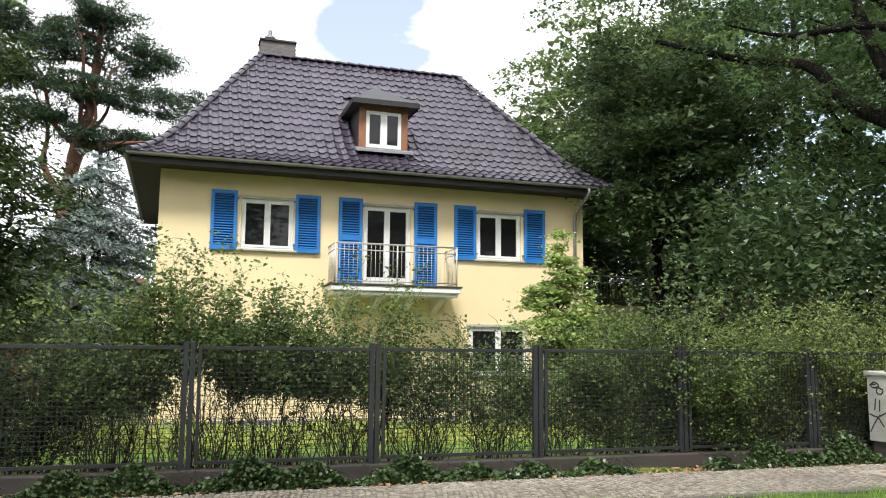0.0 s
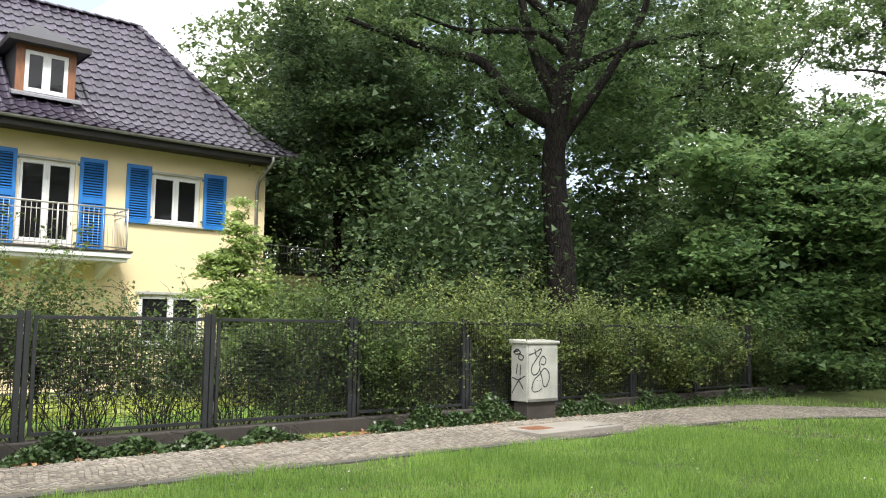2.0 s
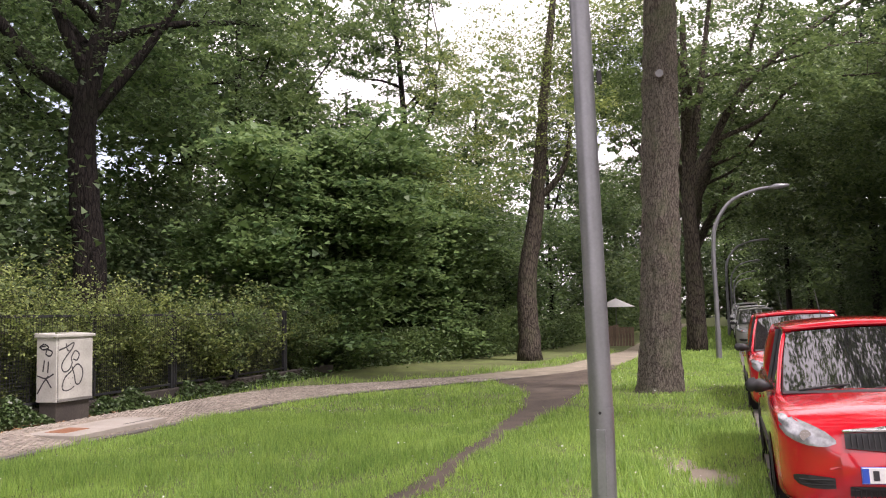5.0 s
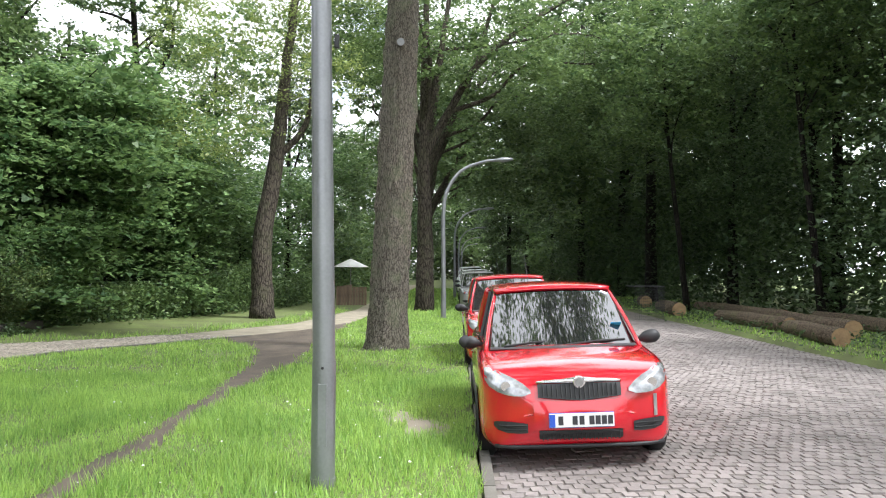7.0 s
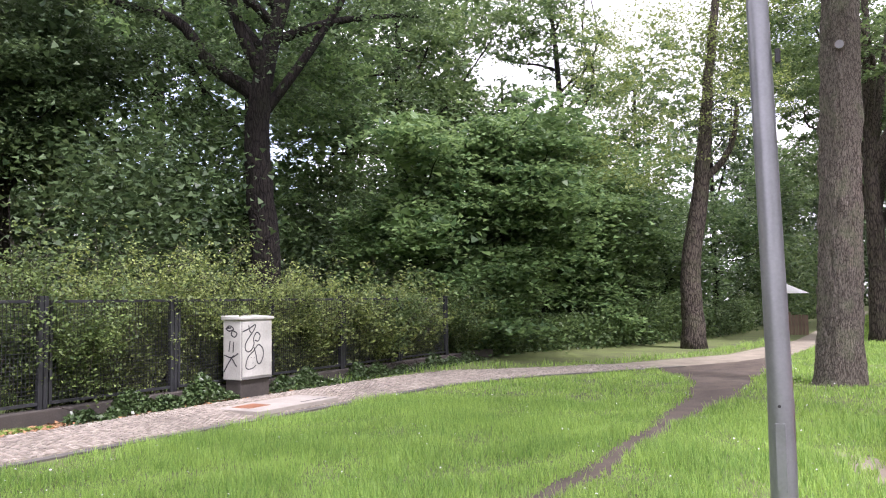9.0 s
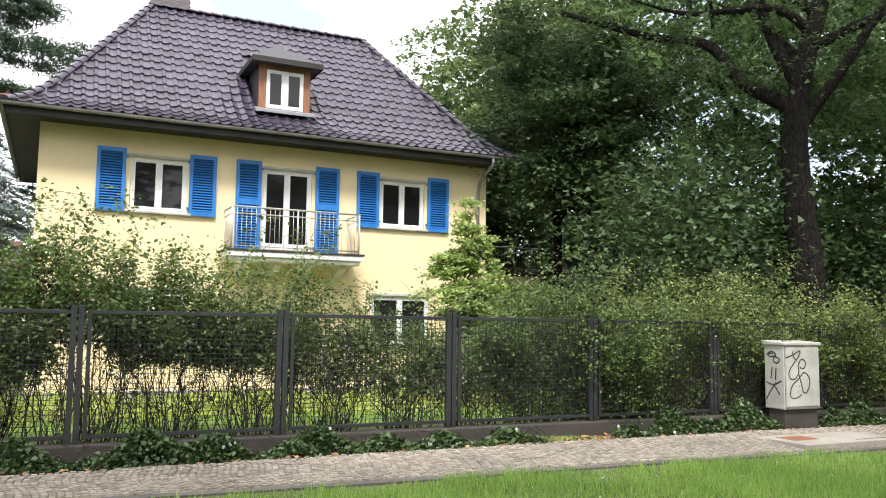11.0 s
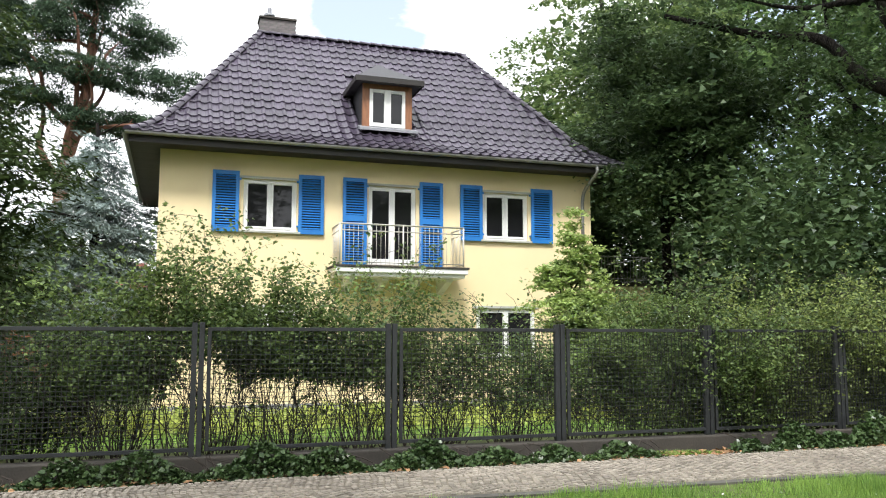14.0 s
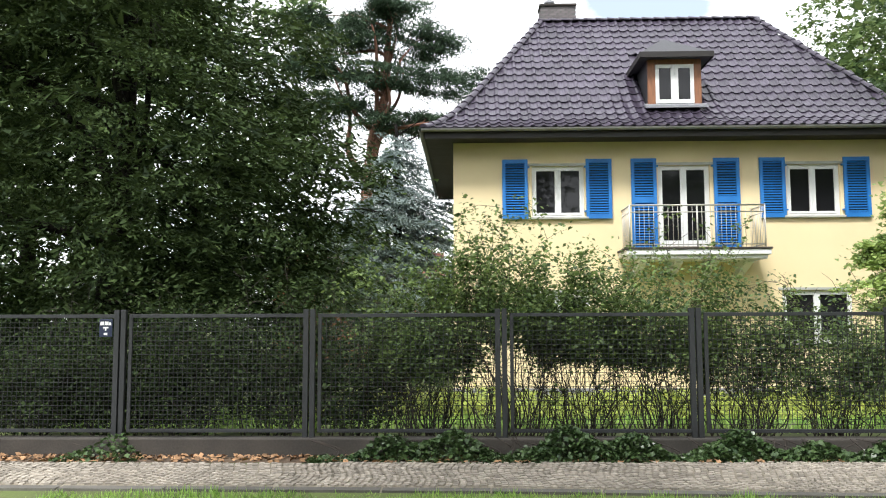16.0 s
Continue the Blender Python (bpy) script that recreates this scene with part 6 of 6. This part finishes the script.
def on_verge(x, y):
    f = fray(x, y)
    if y < kerb_y(x) + .04 + .05 * math.sin(x * 5) + .06 * f or y > edge(PATH_NEAR, x) - .08 + .06 * math.sin(x * 9) + .09 * f:
        return False
    a, b = edge(TRAIL_NEAR, x), edge(TRAIL_FAR, x)
    if x < 24 and a + .02 + .05 * math.sin(x * 3.1) + .09 * f < y < b - .03 + .04 * math.sin(x * 2.3) + .09 * f:
        return False
    if math.hypot((x - 8.2) / 1.0, (y - .42 - (x - 8.2) * .45) / .32) < .62 + .38 * math.sin(x * 9.1 + y * 5.3) * math.sin(y * 13.7 - x * 4.2) + .25 * f:        # bare patch by the kerb
        return False
    return math.hypot(x - 16.2, y - 1.25) > .45


grass_patch("grass", 150000, 2.0, 12, -.3, 8, .13, .0065, 1, "lush green verge grass of uneven height", on_verge)
grass_patch("grass", 80000, 12, 30, -.9, 8, .11, .010, 2, "green verge grass further along the road", on_verge)
grass_patch("grass", 18000, 30, 70, -2.2, 3, .16, .03, 3, "far verge grass under the street trees", on_verge)
grass_patch("grass", 15000, -4, 2, 6.6, 8.1, .09, .006, 4, "verge grass at the edge of the pavement", on_verge)
grass_patch("grass", 26000, 10.5, 32, 3.2, 10, .15, .009, 5, "long grass between pavement and hedge", lambda x, y: edge(PATH_FAR, x) + .05 < y < edge(PATH_FAR, x) + .25 + .8 * min(1, max(0, (x - 11) / 4)) and y < 9.9)
grass_patch("grass", 8000, 3.8, 8.2, 9.22, 9.5, .07, .006, 6, "thin grass at the foot of the plinth", lambda x, y: y > edge(PATH_FAR, x) + .03 + .08 * math.sin(x * 4))
grass_patch("grass", 22000, -6, 11, 11.5, 21.8, .16, .018, 7, "garden lawn in front of the villa", lambda x, y: True)
grass_patch("grass", 22000, 9, 60, -14, -7.2, .11, .018, 8, "rough grass at the edge of the wood", lambda x, y: y < kerb_y(x) - ROAD_W + .1 * math.sin(x * 2))
rng = np.random.default_rng(12)
n = 420
x, y = rng.uniform(3, 20, n), rng.uniform(0, 7.6, n)
ok = np.array([on_verge(a, b) for a, b in zip(x, y)])
me = quads("clover", leaf_quads(rng, np.column_stack([x, y, np.full(n, .1)])[ok], .022, .022, .8))
tagged(link("clover", me, M["white"]), "white clover heads in the grass", "flower", kind="stuff")
# low bright plants in the villa's front garden
rng = np.random.default_rng(14)
n = 24000
c = np.column_stack([rng.uniform(-3, 10.5, n), rng.uniform(14, 20.8, n), np.zeros(n)])
c[:, 2] = np.array([ground_z(q) for q in c[:, 1]]) + .02 + rng.uniform(0, 1, n) * (.28 + .22 * np.sin(c[:, 0] * 1.7 + c[:, 1]))
tagged(link("ground_cover", quads("ground_cover", leaf_quads(rng, c, .12, .08, .5)), M["leaf_lime"]), "bright green low plants in the front garden", "plant", kind="stuff")
# bare soil and dry leaves along the fence
soil = ribbon("soil_strip", [(-14, 9.16), (-4.5, 9.17), (0, 9.22), (4.6, 9.28), (8, 9.22), (9.3, 9.12)], [(-14, 9.52), (9.3, 9.52)], -14, 9.3, .2, .006, M["litter_soil"], "bare soil strip with dry leaves along the plinth", .03)
rng = np.random.default_rng(15)
n = 2600
c = np.column_stack([rng.uniform(-9, 11, n), 9.1 + rng.uniform(0, 1, n) ** .7 * .4, np.zeros(n)])
c[:, 2] = .135 + rng.uniform(0, .02, n)
tagged(link("leaf_litter", quads("leaf_litter", leaf_quads(rng, c, .07, .05, .9)), M["dry_leaf"]), "dry brown leaves scattered along the plinth", "leaves", kind="stuff")
bare = thing("bare_patch", (8.2, .42, .006), "worn bare earth patch in the grass", "soil", kind="structure")
part("earth", Geo().add([(1.0 * math.cos(6.283 * k / 24) * (1 + .1 * math.sin(k * 3)), (.32 * math.sin(6.283 * k / 24) + .45 * math.cos(6.283 * k / 24)) * (1 + .1 * math.sin(k * 5)), 0) for k in range(24)], [tuple(range(24))]), M["path_bed"], bare)

# ---- pieces: roof tiles ----
arc = [0.0]
N = 400
for k in range(N):
    a, b = roof_at("front", 5, k / N), roof_at("front", 5, (k + 1) / N)
    arc.append(arc[-1] + (b - a).length)
ROWS = 18
TW = .285


def share_at(s):
    lo = next((k for k in range(N) if arc[k + 1] >= s), N - 1)
    return (lo + (s - arc[lo]) / (arc[lo + 1] - arc[lo])) / N


def tile_geo(length):
    g, prof = Geo(), [(-.5, .012), (-.36, -.004), (-.1, -.008), (.12, .006), (.24, .032), (.36, .042), (.5, .026), (.545, .006)]
    k = len(prof)
    for y, dz in ((0, .03), (length * .55, .012), (length * 1.12, -.004)):
        g.v += [(x * TW, y, z + dz) for x, z in prof]
    g.v += [(x * TW, .0, z + .008) for x, z in prof]
    for r in range(2):
        g.f += [(r * k + i, r * k + i + 1, (r + 1) * k + i + 1, (r + 1) * k + i) for i in range(k - 1)]
    g.f += [(3 * k + i, 3 * k + i + 1, i + 1, i) for i in range(k - 1)]
    return g


step = arc[-1] / ROWS
tg = tile_geo(step)
tile_me = tg.mesh("roof_tile")
tile_me.materials.append(M["tile"])
rest = Geo()
jit = random.Random(2)
for r in range(ROWS):
    g0, g1 = share_at(r * step), share_at(min((r + 1) * step, arc[-1] - 1e-4))
    p0, p1 = roof_at("front", 0, g0), roof_at("front", 0, g1)
    tilt = math.degrees(math.atan2(p1.z - p0.z, p1.y - p0.y))
    xa, xb = EX0 + (RX0 - EX0) * g0 + .02, EX1 + (RX1 - EX1) * g0 - .02
    for c in range(int((EX1 - EX0) / TW) + 1):
        x = EX0 + (c + .5) * TW
        if not (xa < x < xb):
            continue
        if DX0 - .02 < x < DX1 + .02 and DY - .1 < p0.y < 25.6 and p0.z < 9.5 and p1.y > DY:
            continue
        m = pose(x + jit.uniform(-.004, .004), p0.y, p0.z + jit.uniform(-.004, .004), tilt + jit.uniform(-.7, .7), jit.uniform(-.6, .6), jit.uniform(-.8, .8))
        if r < 5:
            ob = link("roof_tile", tile_me, None, roof)
            ob.matrix_local = H0 @ m
        else:
            rest.add([tuple(m @ Vector(v)) for v in tg.v], tg.f)
o = hpart("roof_tile_field", rest, M["tile_far"], roof)
tagged(o, kind="stuff")
g = Geo()
for y, rr, dz in ((0, .125, .02), (.42, .105, 0)):
    g.v += [(rr * math.cos(math.pi * k / 8), y, rr * .75 * math.sin(math.pi * k / 8) + dz) for k in range(9)]
g.f = [(k, k + 1, k + 10, k + 9) for k in range(8)] + [tuple(reversed(range(9)))]
cap_me = g.mesh("ridge_tile")
cap_me.materials.append(M["tile"])


def caps(line):
    line = [Vector(p) for p in line]
    for a, b in zip(line, line[1:]):
        n = max(1, round((b - a).length / .38))
        for k in range(n):
            p = a.lerp(b, k / n)
            d = (b - a).normalized()
            ob = link("ridge_tile", cap_me, None, roof)
            side = d.cross(Vector((0, 0, 1))).normalized()
            up = side.cross(d)
            rot = Matrix((side, d, up)).transposed().to_4x4()
            ob.matrix_local = H0 @ Matrix.Translation(p) @ rot


hip = [0, .1, .2, .3, .65, 1.0]
caps([(EX0 + (RX0 - EX0) * q, EY0 + (RY - EY0) * q, EZ + (RZ - EZ) * rise(q) + .01) for q in hip])
caps([(EX1 + (RX1 - EX1) * q, EY0 + (RY - EY0) * q, EZ + (RZ - EZ) * rise(q) + .01) for q in hip])
caps([(RX0 - .1, RY, RZ + .01), (RX1 + .1, RY, RZ + .01)])

# ---- pieces: slates on the dormer roof ----
g = Geo()
for (pa, pb, pc, pd), nrow in ((((DX0 - ov, DY - .3, z0), (DX1 + ov, DY - .3, z0), (xm, 23.7, rz1), (xm, 23.7, rz1)), 6),):
    pa, pb, pc, pd = map(Vector, (pa, pb, pc, pd))
    for r in range(nrow):
        q0, q1 = r / nrow, (r + 1.15) / nrow
        l0, r0_ = pa.lerp(pd, q0), pb.lerp(pc, q0)
        l1, r1_ = pa.lerp(pd, min(q1, 1)), pb.lerp(pc, min(q1, 1))
        k = max(1, round((r0_ - l0).length / .17))
        for i in range(k):
            v = [l0.lerp(r0_, i / k + .004), l0.lerp(r0_, (i + .97) / k), l1.lerp(r1_, (i + .97) / k), l1.lerp(r1_, i / k + .004)]
            up = Vector((0, -.5, .8)) * .018
            g.add([tuple(v[0] + up * 1.4), tuple(v[1] + up * 1.4), tuple(v[2] + up * .4), tuple(v[3] + up * .4), tuple(v[0] + up * .3), tuple(v[1] + up * .3)], [(0, 1, 2, 3), (4, 5, 1, 0)])
o = hpart("slate_field", g, M["slate"], dor)
tagged(o, kind="stuff")

# ---- pieces: setts of the road, mosaic of the pavement, kerb stones ----
def stone_geo(l, w, h, top):
    return ([(-l, -w, -h), (l, -w, -h), (l, w, -h), (-l, w, -h), (-l * top, -w * top, 0), (l * top, -w * top, 0), (l * top, w * top, 0), (-l * top, w * top, 0)],
            [(4, 5, 6, 7), (0, 1, 5, 4), (1, 2, 6, 5), (2, 3, 7, 6), (3, 0, 4, 7)])


def lay(name, parent, places, size, top, near, m_piece, m_rest, seed):
    rng = random.Random(seed)
    sv, sf = stone_geo(size[0], size[1], .05, top)
    me = Geo().add(sv, sf).mesh(name)
    me.materials.append(m_piece)
    far, n = Geo(), 0
    for x, y, z, turn in places:
        sx, sy = rng.uniform(.84, 1.04), rng.uniform(.84, 1.04)
        m = pose(x, y, z + rng.uniform(-.004, .005), rng.uniform(-2.5, 2.5), rng.uniform(-2.5, 2.5), turn + rng.uniform(-5, 5)) @ Matrix.Diagonal((sx, sy, 1, 1))
        if near(x, y) and n < 300:
            n += 1
            link(name, me, None, parent).matrix_local = m
        else:
            far.add([tuple(m @ Vector(v)) for v in sv], sf)
    o = link(name + "_field", far.mesh(name + "_field"), m_rest, parent)
    tagged(o, kind="stuff")


pr = random.Random(8)
places = []
k = 0
x = 4.3
while x < 27:
    d = .16
    while d < ROAD_W - .1:
        xx = x + .09 * math.sin(d * 1.4) + .03 * math.sin(d * 5 + x)
        places.append((xx + pr.uniform(-.012, .012), kerb_y(xx) - d - (k % 2) * .05, road_z(d) - .011, pr.uniform(-6, 6)))
        d += .108
    x += .136
    k += 1
lay("sett", road, places, (.066, .052), .93, lambda x, y: 5.2 < x < 6.0, M["road_stone"], M["road_stone_far"], 1)
places = []
k = 0
x = -9.0
while x < 19:
    a, b = edge(PATH_NEAR, x), edge(PATH_FAR, x)
    y = a + .17
    while y < b - .03:
        if not (8.65 < x < 10.5 and 8.0 < y < 8.85):
            xx = x + .045 * math.sin(y * 7 + x)
            places.append((xx, y + (k % 2) * .03, ground_z(y) + .026, 35 * math.sin(x * 1.5)))
        y += .062
    x += .064
    k += 1
lay("mosaic_stone", pavement, places, (.031, .029), .88, lambda x, y: -.5 < x < .6, M["path_stone"], M["path_stone_far"], 2)
kme = Geo().box(-.49, .49, -.07, .07, -.12, 0).mesh("kerb_stone")
kme.materials.append(M["kerb"])
x = -8.0
while x < 18.5:
    ya, yb = edge(PATH_NEAR, x), edge(PATH_NEAR, x + 1)
    ob = link("kerb_stone", kme, None, pavement)
    ob.matrix_local = pose(x + .5, (ya + yb) / 2 + .07, ground_z((ya + yb) / 2) + .024, 0, 0, math.degrees(math.atan2(yb - ya, 1)))
    x += math.cos(math.atan2(yb - ya, 1))
kme2 = Geo().box(-.49, .49, -.045, .045, -.12, 0).mesh("kerb_stone")
kme2.materials.append(M["kerb"])
for k in range(42):
    x = 3 + k * 1.0
    ob = link("kerb_stone", kme2, None, road)
    ob.matrix_local = pose(x + .5, kerb_y(x + .5) - .06, -.025, 0, 0, -1.6)
